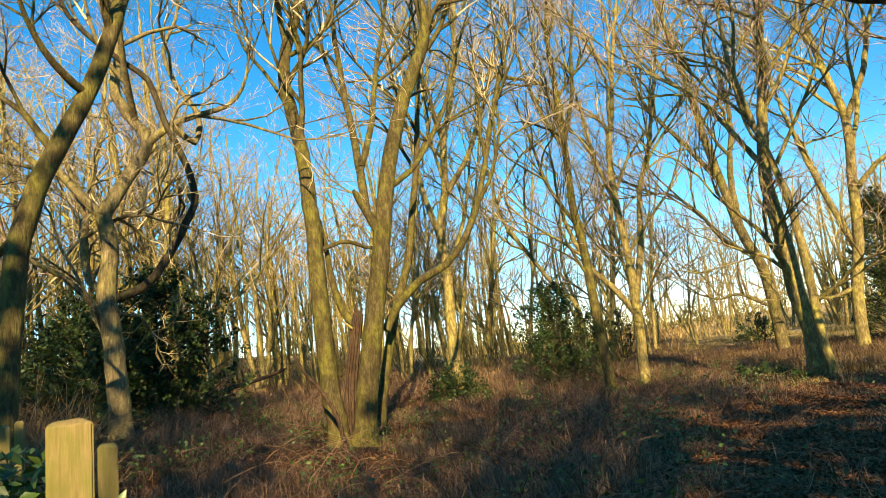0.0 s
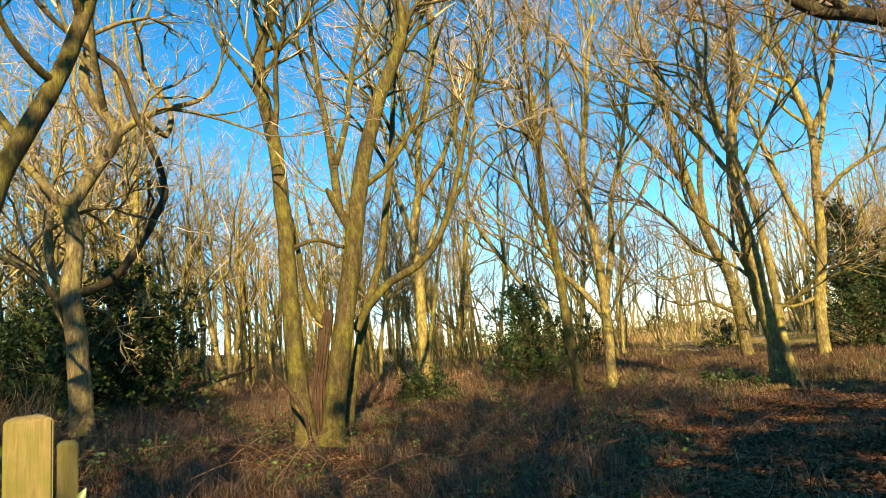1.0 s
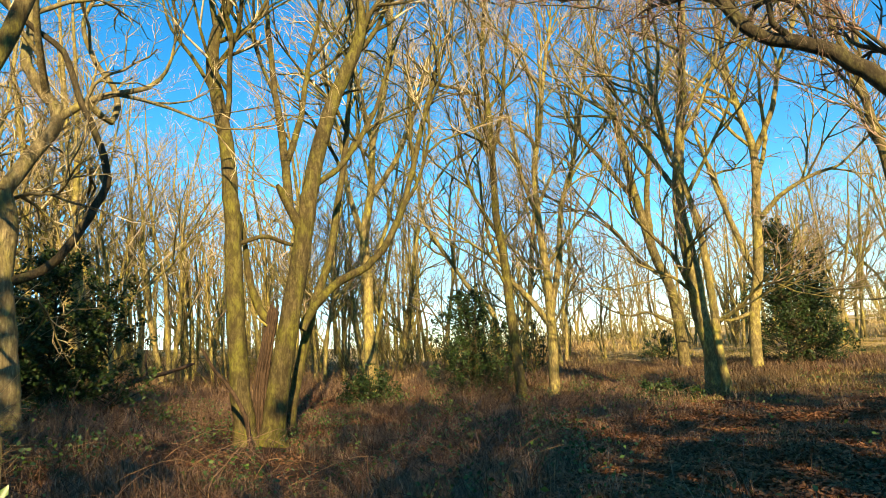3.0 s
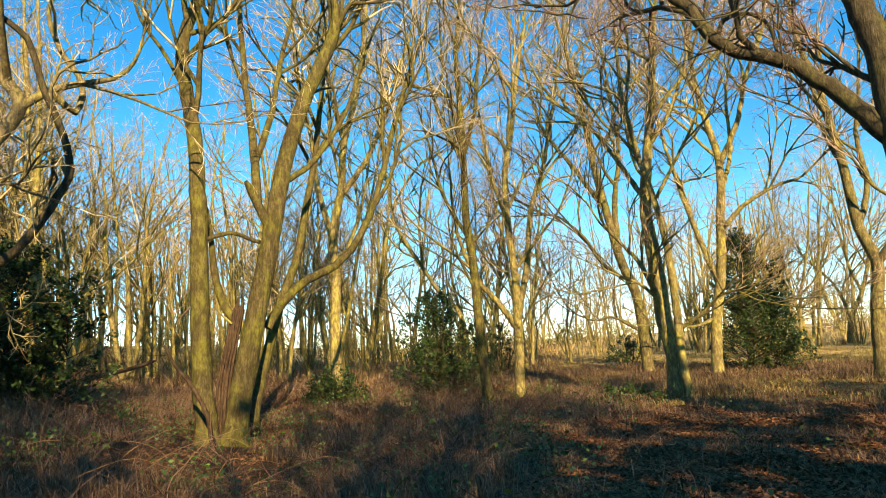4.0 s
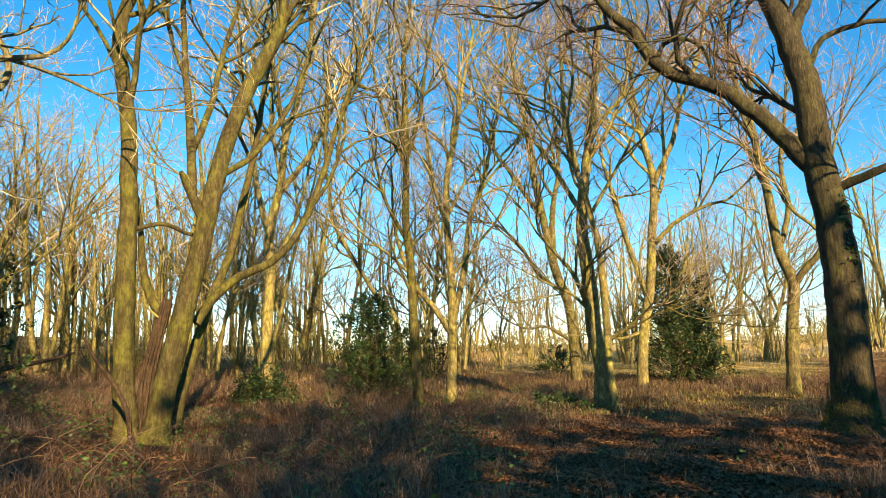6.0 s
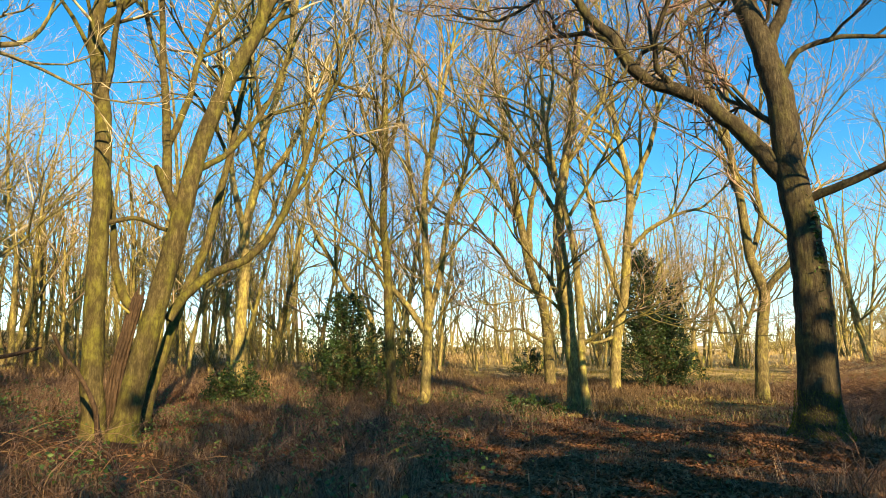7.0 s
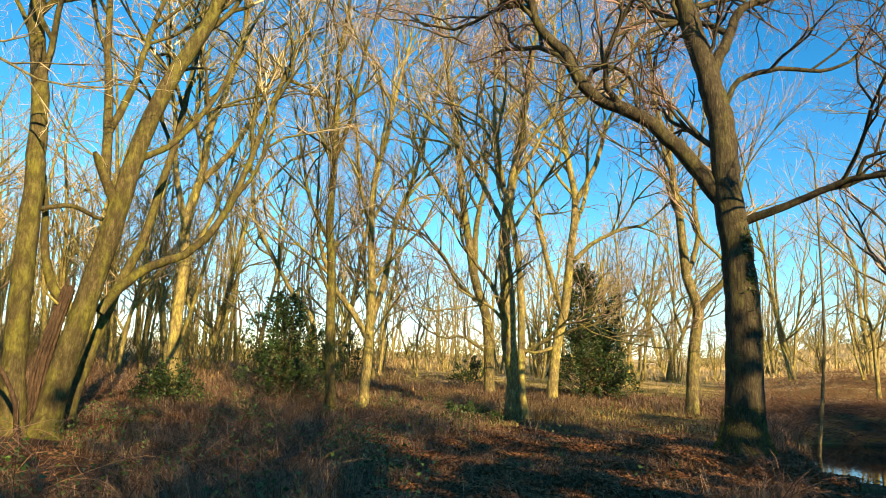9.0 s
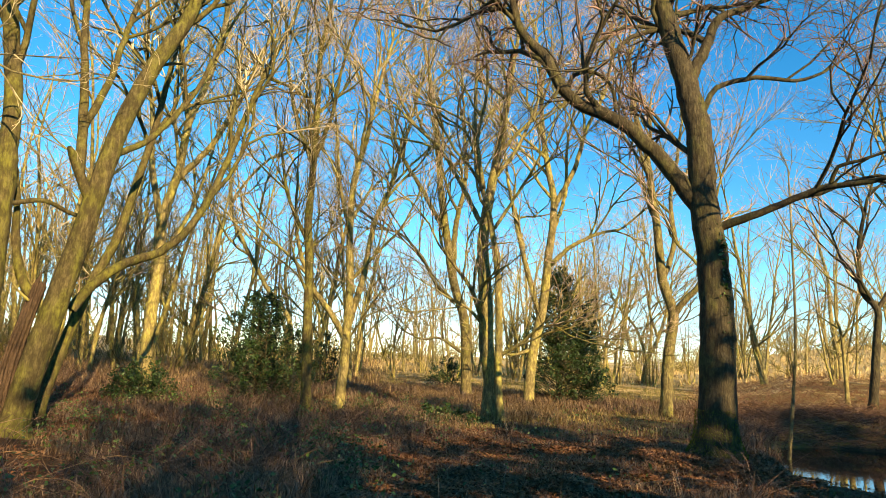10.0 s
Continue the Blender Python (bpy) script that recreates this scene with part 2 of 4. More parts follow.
def unit(v):
    n = math.sqrt(v[0] * v[0] + v[1] * v[1] + v[2] * v[2]) + 1e-9
    return (v[0] / n, v[1] / n, v[2] / n)


def spline(points, step):
    """A smooth line through the points, with a point about every step metres."""
    p = np.array(points, float)
    p = np.vstack([2 * p[0] - p[1], p, 2 * p[-1] - p[-2]])
    res = []
    for i in range(1, len(p) - 2):
        n = max(1, int(round(np.linalg.norm(p[i + 1] - p[i]) / step)))
        for k in range(n):
            t = k / n
            res.append(0.5 * (2 * p[i] + (p[i + 1] - p[i - 1]) * t + (2 * p[i - 1] - 5 * p[i] + 4 * p[i + 1] - p[i + 2]) * t * t
                              + (3 * p[i] - 3 * p[i + 1] + p[i + 2] - p[i - 1]) * t ** 3))
    res.append(p[-2])
    return np.array(res)


def grow(rnd, start, way, length, radius, level, lines, spread=0.6, lift=0.3, kids=(6, 5, 3), bend=0.13, least=0.0036):
    """One branch and, from it, its branches in turn; level 0 is a twig. spread: the usual angle between a branch and its parent."""
    steps = ((1, 3, 5, 7) if least < 0.0045 else (1, 2, 3, 6))[level]
    pts, rad = [tuple(start)], [radius]
    d = unit(way)
    s = length / steps
    q = [rnd.gauss(0, bend * 0.6) for _ in range(3)]
    for i in range(steps):
        q = [0.4 * c + rnd.gauss(0, bend * 0.85) for c in q]
        d = unit((d[0] + q[0], d[1] + q[1], d[2] + q[2] + lift * 0.5 * (1 - d[2])))
        p = pts[-1]
        pts.append((p[0] + d[0] * s, p[1] + d[1] * s, p[2] + d[2] * s))
        rad.append(max(least * 0.6, radius * (1 - 0.74 * (i + 1) / steps)))
    lines.append((pts, rad, 5 if radius > 0.02 else 3, level))
    if level == 0:
        return
    n = kids[3 - level]
    phi = rnd.uniform(0, 6.28)
    for k in range(n):
        f = 0.16 + 0.84 * (k + rnd.random()) / n
        j = min(int(f * steps), steps - 1)
        g = f * steps - j
        a, b = pts[j], pts[j + 1]
        at = tuple(a[c] + (b[c] - a[c]) * g for c in range(3))
        t = unit(tuple(b[c] - a[c] for c in range(3)))
        e = unit((t[1], -t[0], 0.0)) if abs(t[2]) < 0.97 else (1.0, 0.0, 0.0)
        h = (t[1] * e[2] - t[2] * e[1], t[2] * e[0] - t[0] * e[2], t[0] * e[1] - t[1] * e[0])
        phi += 2.4 + rnd.gauss(0, 0.5)
        turn = spread * rnd.uniform(0.55, 1.3)
        w = tuple(t[c] * math.cos(turn) + (e[c] * math.cos(phi) + h[c] * math.sin(phi)) * math.sin(turn) for c in range(3))
        grow(rnd, at, w, length * (0.78 - 0.40 * f) * rnd.uniform(0.6, 1.1) * (1.0, 0.62, 0.8, 1.0)[level], max(least, min(radius * 0.66, rad[j] * 0.78)), level - 1, lines, spread, lift, kids, bend, least)


class Tree:
    """A bare tree from a few limbs, given as (sideways, height) in metres in the plane that faces the spot; the rest grows by chance."""

    def __init__(self, name, x, y, bark=None, twig=None, dense=1.0, label=""):
        self.name, self.x, self.y = name, x, y
        self.look_of = HERO[name]
        self.rnd = random.Random(name + str(round(x)))
        self.rng = np.random.default_rng(self.rnd.randrange(10 ** 6))
        r = math.hypot(x, y)
        self.far = r
        self.right, self.away = (y / r, -x / r), (x / r, y / r)
        self.root = new(name)
        self.z = float(ground_z(x, y))
        self.root.location = (x, y, self.z)
        self.twigs = []

    def place(self, pts, v0, depth):
        n = len(pts) - 1
        res = []
        for i, (u, z) in enumerate(pts):
            v = v0 + depth * i / n
            res.append((self.right[0] * u + self.away[0] * v, self.right[1] * u + self.away[1] * v, z - self.z))
        return res

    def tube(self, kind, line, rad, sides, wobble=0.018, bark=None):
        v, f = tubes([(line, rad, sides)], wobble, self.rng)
        return part(kind, v, f, bark or self.look_of["bark"], self.root, "winding limb with its shade put into the bark colour" if bark else "")

    def trunk(self, pts, r0, r1, v0, depth):
        p = self.place(pts, v0, depth)
        if p[0][2] > -0.2:
            p[0] = (p[0][0], p[0][1], -0.2)
        line = spline(p, 0.22)
        n = len(line)
        line[1:-1, :2] += self.rng.standard_normal((n - 2, 2)) * r0 * 0.025
        rad = r1 + (r0 - r1) * (1 - np.linspace(0, 1, n)) ** 0.9
        h = line[:, 2] - line[0, 2]
        rad = 0.93 * rad * (1 + self.look_of["flare"] * np.exp(-np.maximum(h - 0.2, 0) / (0.55 * r0 + 0.04)))
        self.tube("trunk", line, rad, 16)
        if self.name != "spreading_tree":
            self.sprout(line, rad, 0.5)

    def limb(self, pts, r0, r1, v0, depth, bark=None):
        line = spline(self.place(pts, v0, depth), 0.2)
        n = len(line)
        line[1:] += self.rng.standard_normal((n - 1, 3)) * r0 * 0.08
        rad = r1 + (r0 - r1) * (1 - np.linspace(0, 1, n))
        self.tube("limb", line, rad, 9, bark=bark)
        self.sprout(line, rad, 0.3)

    def stub(self, pts, r0, r1, v0, depth):
        line = spline(self.place(pts, v0, depth), 0.12)
        rad = np.linspace(r0, r1, len(line))
        rad[-1] *= 0.5
        self.tube("limb", line, rad, 9)

    def sprout(self, line, rad, first):
        rnd, o = self.rnd, self.look_of
        seg = np.linalg.norm(np.diff(line, axis=0), axis=1)
        total = seg.sum()
        count = int(0.6 * total * o["dense"] * (1 - first)) + 2
        for k in range(count):
            f = first + (1 - first) * (k + rnd.random()) / count
            j = min(int(f * (len(line) - 1)), len(line) - 2)
            t = unit(tuple(line[j + 1] - line[j]))
            q = unit((rnd.gauss(0, 1), rnd.gauss(0, 1), rnd.gauss(0, 0.5) + 0.2))
            w = (t[0] * 0.9 + q[0] * 0.75, t[1] * 0.9 + q[1] * 0.75, t[2] * 0.9 + q[2] * 0.75 + 0.2)
            grow(rnd, tuple(line[j]), w, o["reach"] * rnd.uniform(0.6, 1.3) * (1.2 - 0.4 * f), min(rad[j] * 0.68, 0.07), 3, self.twigs, o["spread"], o["lift"], o["kids"], o["bend"])
        # the end goes on as a fan
        t = unit(tuple(line[-1] - line[-2]))
        for k in range(3):
            w = (t[0] + rnd.gauss(0, 0.3), t[1] + rnd.gauss(0, 0.3), t[2] + rnd.gauss(0, 0.3))
            grow(rnd, tuple(line[-1]), w, o["reach"] * rnd.uniform(0.8, 1.3), rad[-1] * 0.8, 3, self.twigs, o["spread"], o["lift"], o["kids"], o["bend"])

    def finish(self):
        tagged(self.root, self.look_of["label"], self.look_of.get("category", "tree"))
        if not self.twigs:
            return self.root
        for i in self.twigs:
            if i[3] == 3:
                v, f = tubes([i])
                part("branch", v, f, self.look_of["bark"], self.root)
        v, f = tubes([i for i in self.twigs if i[3] == 2])
        tagged(part("branchwork", v, f, self.look_of["bark"], self.root), "slender bare side branches", kind="stuff")
        v, f = tubes([i for i in self.twigs if i[3] < 2])
        tagged(part("crown", v, f, self.look_of["twig"], self.root), "bare fine twigs", kind="stuff")
        return self.root


def hero(label, bark, twig, dense, reach, kids=(6, 5, 3), flare=0.35, spread=0.5, lift=0.36, bend=0.2):
    return {"spread": spread, "lift": lift, "bend": bend, "label": label, "bark": bark, "twig": twig, "dense": dense, "reach": 1.45 * reach, "kids": kids, "flare": flare}


HERO = {
    "leaning_tree": hero("bare leaning tree with olive furrowed bark behind the gate post", BARK, TWIG_DARK, 0.2, 1.2),
    "spreading_tree": hero("bare crooked tree with twisting limbs in front of a holly", BARK_GREY, TWIG, 0.75, 2.0, spread=0.7, lift=0.12, bend=0.28),
    "twin_stem_tree": hero("tall bare twin-stemmed tree with green algae on its bark", BARK, TWIG, 0.9, 2.8, flare=0.75),
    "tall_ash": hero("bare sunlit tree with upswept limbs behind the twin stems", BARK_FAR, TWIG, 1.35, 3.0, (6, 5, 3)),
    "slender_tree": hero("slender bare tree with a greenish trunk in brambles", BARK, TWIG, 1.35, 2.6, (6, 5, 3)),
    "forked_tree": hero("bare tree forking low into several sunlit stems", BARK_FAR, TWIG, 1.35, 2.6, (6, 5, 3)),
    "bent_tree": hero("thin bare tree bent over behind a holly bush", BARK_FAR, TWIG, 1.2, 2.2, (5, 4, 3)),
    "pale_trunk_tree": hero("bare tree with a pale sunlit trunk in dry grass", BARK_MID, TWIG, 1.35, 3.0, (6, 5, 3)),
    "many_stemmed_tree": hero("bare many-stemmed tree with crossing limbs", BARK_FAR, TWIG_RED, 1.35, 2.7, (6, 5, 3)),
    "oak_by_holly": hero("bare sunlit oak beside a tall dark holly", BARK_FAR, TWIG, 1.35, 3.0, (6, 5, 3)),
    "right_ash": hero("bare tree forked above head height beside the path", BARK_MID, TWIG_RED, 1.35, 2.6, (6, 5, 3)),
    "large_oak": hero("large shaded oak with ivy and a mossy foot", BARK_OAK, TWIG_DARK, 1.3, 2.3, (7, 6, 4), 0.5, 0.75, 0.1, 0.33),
    "sapling": hero("thin straight sapling at the edge of the ditch", BARK_GREY, TWIG_RED, 1.5, 0.9, (4, 3, 2)),
    "leaning_sapling": hero("pale leaning sapling on the far bank", BARK_FAR, TWIG_RED, 2.0, 1.6, (5, 4, 3)),
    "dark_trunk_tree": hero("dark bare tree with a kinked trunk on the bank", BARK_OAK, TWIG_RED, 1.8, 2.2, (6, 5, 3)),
    "field_edge_tree": hero("small bare tree at the edge of the field", BARK_FAR, TWIG, 1.5, 3.2, (6, 5, 3)),
}


# ---- ground, one sheet to the horizon ----
HERO["snag"] = {"label": "leaning dead branch propped in the brambles", "bark": BARK_DEAD, "flare": 0, "category": "branch"}
HERO["fallen_log"] = {"label": "fallen dead branch on the woodland floor", "bark": BARK_DEAD, "flare": 0, "category": "branch"}


def build_ground():
    rings = np.concatenate([[0.0], np.geomspace(0.6, 4, 10), np.arange(4.4, 46, 0.4), np.geomspace(46.5, 3000, 50)])
    n = 240
    a = np.arange(n) * 2 * math.pi / n
    x = rings[:, None] * np.sin(a)
    y = rings[:, None] * np.cos(a)
    v = np.stack([x, y, ground_z(x, y)], axis=-1).reshape(-1, 3)
    idx = np.arange(len(rings) * n).reshape(len(rings), n)
    nxt = np.roll(idx, -1, axis=1)
    f = np.stack([idx[:-1], idx[1:], nxt[1:], nxt[:-1]], axis=-1).reshape(-1, 4)
    ob = part("ground", v, f, GROUND)
    tagged(ob, "woodland floor of leaf litter, earth and grass", "ground", kind="structure")


build_ground()


def build_water():
    n = 40
    s = np.linspace(0.53, 0.95, n)
    near, far_edge = np.full(n, 11.5), np.full(n, 22.0)
    x = np.stack([near * s, far_edge * s], axis=1)
    y = np.stack([near * np.sqrt(1 - s * s), far_edge * np.sqrt(1 - s * s)], axis=1)
    v = np.stack([x, y, np.full_like(x, -0.06)], axis=-1).reshape(-1, 3)
    i = np.arange(n - 1)[:, None] * 2
    ob = part("water", v, i + np.array([0, 2, 3, 1]), WATER)
    tagged(ob, "dark still water in the ditch reflecting the sky", "water", kind="structure")


build_water()


# ---- the trees that stand out ----
def main_trees():
    tr = Tree("leaning_tree", -6.13, 5.89)
    tr.trunk([(0.0, 1.19), (0.08, 1.8), (0.16, 2.82), (0.24, 3.46), (0.47, 4.2), (0.78, 4.87), (1.05, 5.51), (1.27, 6.19), (1.43, 6.81), (1.69, 7.91), (1.9, 9.17)], 0.157, 0.073, 0.0, 0.6)
    tr.limb([(0.27, 3.59), (0.11, 3.37), (-0.15, 3.21), (-0.57, 3.25)], 0.061, 0.025, 0.19, 0.5)
    tr.limb([(0.95, 5.31), (0.69, 5.41), (0.39, 5.73), (0.18, 6.16)], 0.056, 0.020, 0.34, -0.8)
    tr.limb([(0.59, 4.49), (0.3, 5.05), (0.07, 5.34), (-0.27, 5.78)], 0.049, 0.019, 0.26, 0.8)
    tr.finish()
    tr = Tree("spreading_tree", -7.74, 9.81)
    tr.trunk([(0.0, 1.25), (-0.06, 2.07), (-0.12, 2.77), (-0.15, 3.25), (-0.08, 4.06), (-0.17, 4.62)], 0.202, 0.137, 0.0, 0)
    tr.limb([(-0.17, 4.62), (0.08, 5.11), (0.58, 5.99), (0.27, 6.56), (0.08, 7.06), (0.17, 7.81), (0.01, 8.6), (0.28, 9.6), (0.22, 10.7)], 0.129, 0.039, 0.0, 0.5)
    tr.limb([(0.58, 5.99), (1.0, 6.3), (1.38, 6.45), (1.92, 6.62), (2.22, 6.93), (2.32, 7.39)], 0.077, 0.023, 0.12, -0.6)
    tr.limb([(1.0, 6.3), (1.38, 6.04), (1.48, 6.62), (1.14, 7.28), (0.96, 8.03), (1.23, 8.84), (1.36, 9.93)], 0.062, 0.022, 0.0, 0.9)
    tr.limb([(-0.17, 4.62), (-0.53, 5.04), (-0.77, 5.41), (-1.21, 5.68), (-1.72, 6.32), (-2.15, 6.77)], 0.088, 0.032, 0.0, 0.8)
    tr.limb([(-0.11, 3.2), (-0.39, 3.54), (-0.5, 4.17), (-0.46, 4.73), (-0.67, 5.52), (-0.82, 6.46)], 0.081, 0.028, 0.0, 1.2)
    tr.limb([(-0.2, 2.92), (-0.48, 3.25), (-0.78, 3.57), (-1.15, 3.78), (-1.5, 4.17)], 0.063, 0.020, 0.0, -0.6)
    # the shade on this limb is put into its colour: darker oak bark
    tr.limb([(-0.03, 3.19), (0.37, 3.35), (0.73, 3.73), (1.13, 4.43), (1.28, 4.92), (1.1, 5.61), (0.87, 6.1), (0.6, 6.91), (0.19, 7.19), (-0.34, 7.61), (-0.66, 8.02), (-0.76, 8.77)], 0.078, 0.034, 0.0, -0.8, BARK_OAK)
    tr.limb([(-0.0, 2.16), (-0.22, 2.66), (-0.38, 3.02), (-0.41, 3.48)], 0.064, 0.032, 0.0, 0.5)
    tr.finish()
    tr = Tree("twin_stem_tree", -5.24, 12.98)
    tr.trunk([(-0.06, -0.14), (-0.1, 0.67), (-0.15, 1.1), (-0.2, 2.2), (-0.23, 3.33), (-0.24, 4.48), (-0.28, 5.31), (-0.34, 6.27), (-0.48, 7.12), (-0.59, 7.98), (-0.49, 8.75), (-0.2, 9.6), (0.07, 10.89), (0.23, 12.49)], 0.225, 0.083, 0.0, 0.4)
    tr.trunk([(0.38, -0.18), (0.54, 1.05), (0.67, 1.7), (0.84, 2.59), (1.05, 3.62), (1.22, 4.57), (1.39, 5.54), (1.63, 6.41), (1.95, 7.31), (2.4, 8.31), (2.54, 8.9), (2.46, 9.6), (2.43, 10.69), (2.68, 12.23)], 0.25, 0.086, 0.0, -0.3)
    tr.trunk([(0.8, 0.0), (0.94, 0.85), (1.19, 1.9), (1.37, 2.55), (1.52, 3.06), (1.87, 3.97), (2.07, 5.03), (2.29, 6.12), (2.48, 7.54), (2.7, 9.3)], 0.13, 0.05, 1.6, 0.3)
    tr.stub([(1.13, 4.28), (0.87, 4.79), (0.72, 5.09), (0.64, 5.19)], 0.102, 0.078, -0.1, -0.3)
    tr.limb([(0.87, 4.79), (0.82, 5.84), (0.74, 6.85), (0.64, 8.03), (0.58, 9.33), (0.58, 10.98)], 0.095, 0.033, -0.2, 0.9)
    tr.limb([(0.85, 5.71), (1.19, 6.81), (1.43, 8.12), (1.82, 9.81), (2.08, 11.16)], 0.076, 0.029, -0.04, 1.2)
    tr.limb([(1.12, 2.35), (1.3, 2.67), (1.6, 3.05), (1.99, 3.37), (2.79, 3.83), (3.4, 4.7), (3.84, 5.9), (4.23, 7.29), (4.71, 8.68), (5.22, 10.14), (5.51, 11.43)], 0.105, 0.032, 0.9, 0.6)
    tr.limb([(1.44, 5.29), (2.08, 5.87), (2.88, 7.15), (3.37, 8.55), (3.98, 10.06)], 0.067, 0.024, -0.12, 1.4)
    tr.stub([(-0.14, 4.1), (0.39, 4.3), (0.87, 4.19), (1.26, 4.17)], 0.046, 0.041, 0.12, 0.9)
    tr.limb([(-0.44, 7.08), (-0.93, 8.1), (-1.51, 9.16), (-1.73, 10.55)], 0.051, 0.019, 0.21, 0.8)
    tr.limb([(-0.42, 8.53), (0.2, 8.79), (0.74, 9.7), (0.91, 10.47)], 0.053, 0.019, 0.27, -0.8)
    tr.finish()
    tr = Tree("tall_ash", -5.06, 23.46)
    tr.trunk([(0.0, 0.62), (-0.02, 2.33), (0.05, 4.29), (-0.02, 5.91), (0.33, 7.78), (0.48, 9.5), (0.96, 11.29), (1.28, 13.13), (1.52, 15.25)], 0.225, 0.069, 0.0, 0.5)
    tr.limb([(-0.0, 5.71), (-0.51, 7.83), (-0.75, 10.05), (-1.22, 12.35), (-1.36, 14.55)], 0.122, 0.035, 0.18, 1.2)
    tr.limb([(0.23, 7.36), (1.23, 8.69), (2.05, 10.48), (2.68, 12.4), (3.33, 14.36)], 0.116, 0.036, 0.23, -0.8)
    tr.limb([(0.48, 9.5), (0.03, 11.54), (-0.08, 13.45), (-0.51, 15.42)], 0.089, 0.027, 0.31, 0.8)
    tr.limb([(0.07, 4.69), (0.84, 6.43), (1.3, 8.3), (1.56, 10.07)], 0.087, 0.035, 0.14, 1.8)
    tr.finish()
    tr = Tree("slender_tree", 0.07, 20.00)
    tr.trunk([(0.0, 0.23), (-0.14, 2.7), (-0.21, 4.22), (-0.35, 5.7), (-0.33, 7.21), (-0.34, 9.03), (-0.39, 10.92), (-0.2, 12.46), (-0.16, 14.24)], 0.163, 0.052, 0.0, 0.3)
    tr.limb([(-0.31, 7.39), (-0.81, 8.47), (-1.14, 9.59), (-1.41, 11.03), (-1.61, 12.71)], 0.083, 0.030, 0.15, 0.8)
    tr.limb([(-0.3, 7.66), (0.1, 8.93), (0.28, 10.3), (0.57, 11.66)], 0.076, 0.030, 0.16, -0.6)
    tr.limb([(-0.26, 4.91), (-0.99, 6.44), (-1.4, 8.22), (-1.75, 9.71)], 0.067, 0.022, 0.09, 1.2)
    tr.limb([(-0.16, 3.37), (-0.54, 4.2), (-0.82, 5.0)], 0.051, 0.022, 0.06, -0.6)
    tr.finish()
    tr = Tree("forked_tree", 1.03, 20.97)
    tr.trunk([(0.0, 0.12), (0.07, 1.67), (0.1, 3.76), (-0.02, 5.56), (0.0, 7.23), (0.3, 8.73), (0.58, 10.47), (0.96, 12.24)], 0.170, 0.046, 0.0, 0.3)
    tr.limb([(0.12, 2.19), (-0.53, 3.18), (-1.01, 3.76), (-1.54, 4.99), (-1.78, 6.34), (-1.83, 7.72)], 0.107, 0.030, 0.05, 0.8)
    tr.limb([(0.11, 2.71), (0.5, 4.29), (0.72, 5.95), (1.24, 7.46), (1.64, 9.22), (2.05, 11.05)], 0.115, 0.031, 0.06, 0.9)
    tr.limb([(0.0, 5.56), (-0.42, 6.98), (-0.6, 8.38), (-0.79, 9.77)], 0.078, 0.023, 0.13, -0.9)
    tr.limb([(0.12, 4.11), (0.97, 5.09), (1.52, 5.71), (1.89, 6.5)], 0.061, 0.023, 0.1, -0.9)
    tr.finish()
    tr = Tree("bent_tree", -0.56, 25.99)
    tr.trunk([(0.0, 1.35), (-0.15, 2.85), (-0.98, 3.98), (-1.6, 5.0), (-2.28, 6.16), (-2.7, 7.17), (-2.18, 8.37), (-1.47, 9.29)], 0.113, 0.047, 0.0, 0.5)
    tr.limb([(-2.7, 7.17), (-2.88, 8.46), (-3.11, 9.98), (-3.34, 11.81)], 0.077, 0.029, 0.36, 0.9)
    tr.limb([(-1.6, 5.0), (-1.63, 6.6), (-1.44, 8.05)], 0.057, 0.028, 0.21, -0.9)
    tr.finish()
    tr = Tree("pale_trunk_tree", 6.18, 26.28)
    tr.trunk([(0.0, 0.08), (-0.06, 1.68), (-0.2, 3.43), (-0.7, 5.02), (-1.05, 6.88), (-1.41, 9.03), (-1.65, 11.24), (-2.03, 13.53), (-2.53, 15.92)], 0.233, 0.068, 0.0, 0.3)
    tr.limb([(-0.7, 5.02), (-0.71, 7.13), (-0.38, 9.3), (-0.5, 11.59), (-0.73, 14.26)], 0.137, 0.039, 0.11, 1.0)
    tr.limb([(-1.05, 6.88), (-2.24, 8.92), (-3.38, 10.81), (-3.94, 13.25), (-4.54, 15.54)], 0.110, 0.030, 0.15, 1.0)
    tr.limb([(-0.59, 4.12), (-1.36, 4.79), (-1.95, 5.8), (-2.78, 6.63), (-3.29, 6.74)], 0.087, 0.039, 0.09, -1.2)
    tr.limb([(-0.2, 2.12), (-1.13, 2.68), (-1.77, 2.58), (-2.37, 2.81)], 0.067, 0.029, 0.05, -1.0)
    tr.finish()
    tr = Tree("many_stemmed_tree", 5.33, 19.28)
    tr.trunk([(-0.11, 0.11), (-0.07, 1.22), (-0.25, 2.28), (-0.29, 3.36), (-0.4, 4.5), (-0.46, 5.51), (-0.3, 6.85), (-0.09, 8.21), (0.15, 9.95), (0.43, 12.08)], 0.28, 0.057, 0.0, 0.5)
    tr.trunk([(0.24, 0.06), (0.12, 1.22), (0.11, 2.25), (0.08, 3.3), (0.01, 4.37), (-0.15, 5.38), (-0.36, 6.39), (-0.62, 7.26), (-0.8, 8.65), (-0.83, 10.24), (-0.8, 12.04)], 0.13, 0.043, -0.5, 0.5)
    tr.limb([(-0.14, 1.96), (-0.43, 3.08), (-0.87, 4.04), (-1.3, 4.52)], 0.099, 0.042, 0.1, -0.9)
    tr.limb([(-0.48, 5.81), (-1.17, 7.14), (-1.9, 8.35), (-2.96, 9.47), (-3.68, 10.99), (-4.05, 12.73)], 0.082, 0.022, 0.26, 0.9)
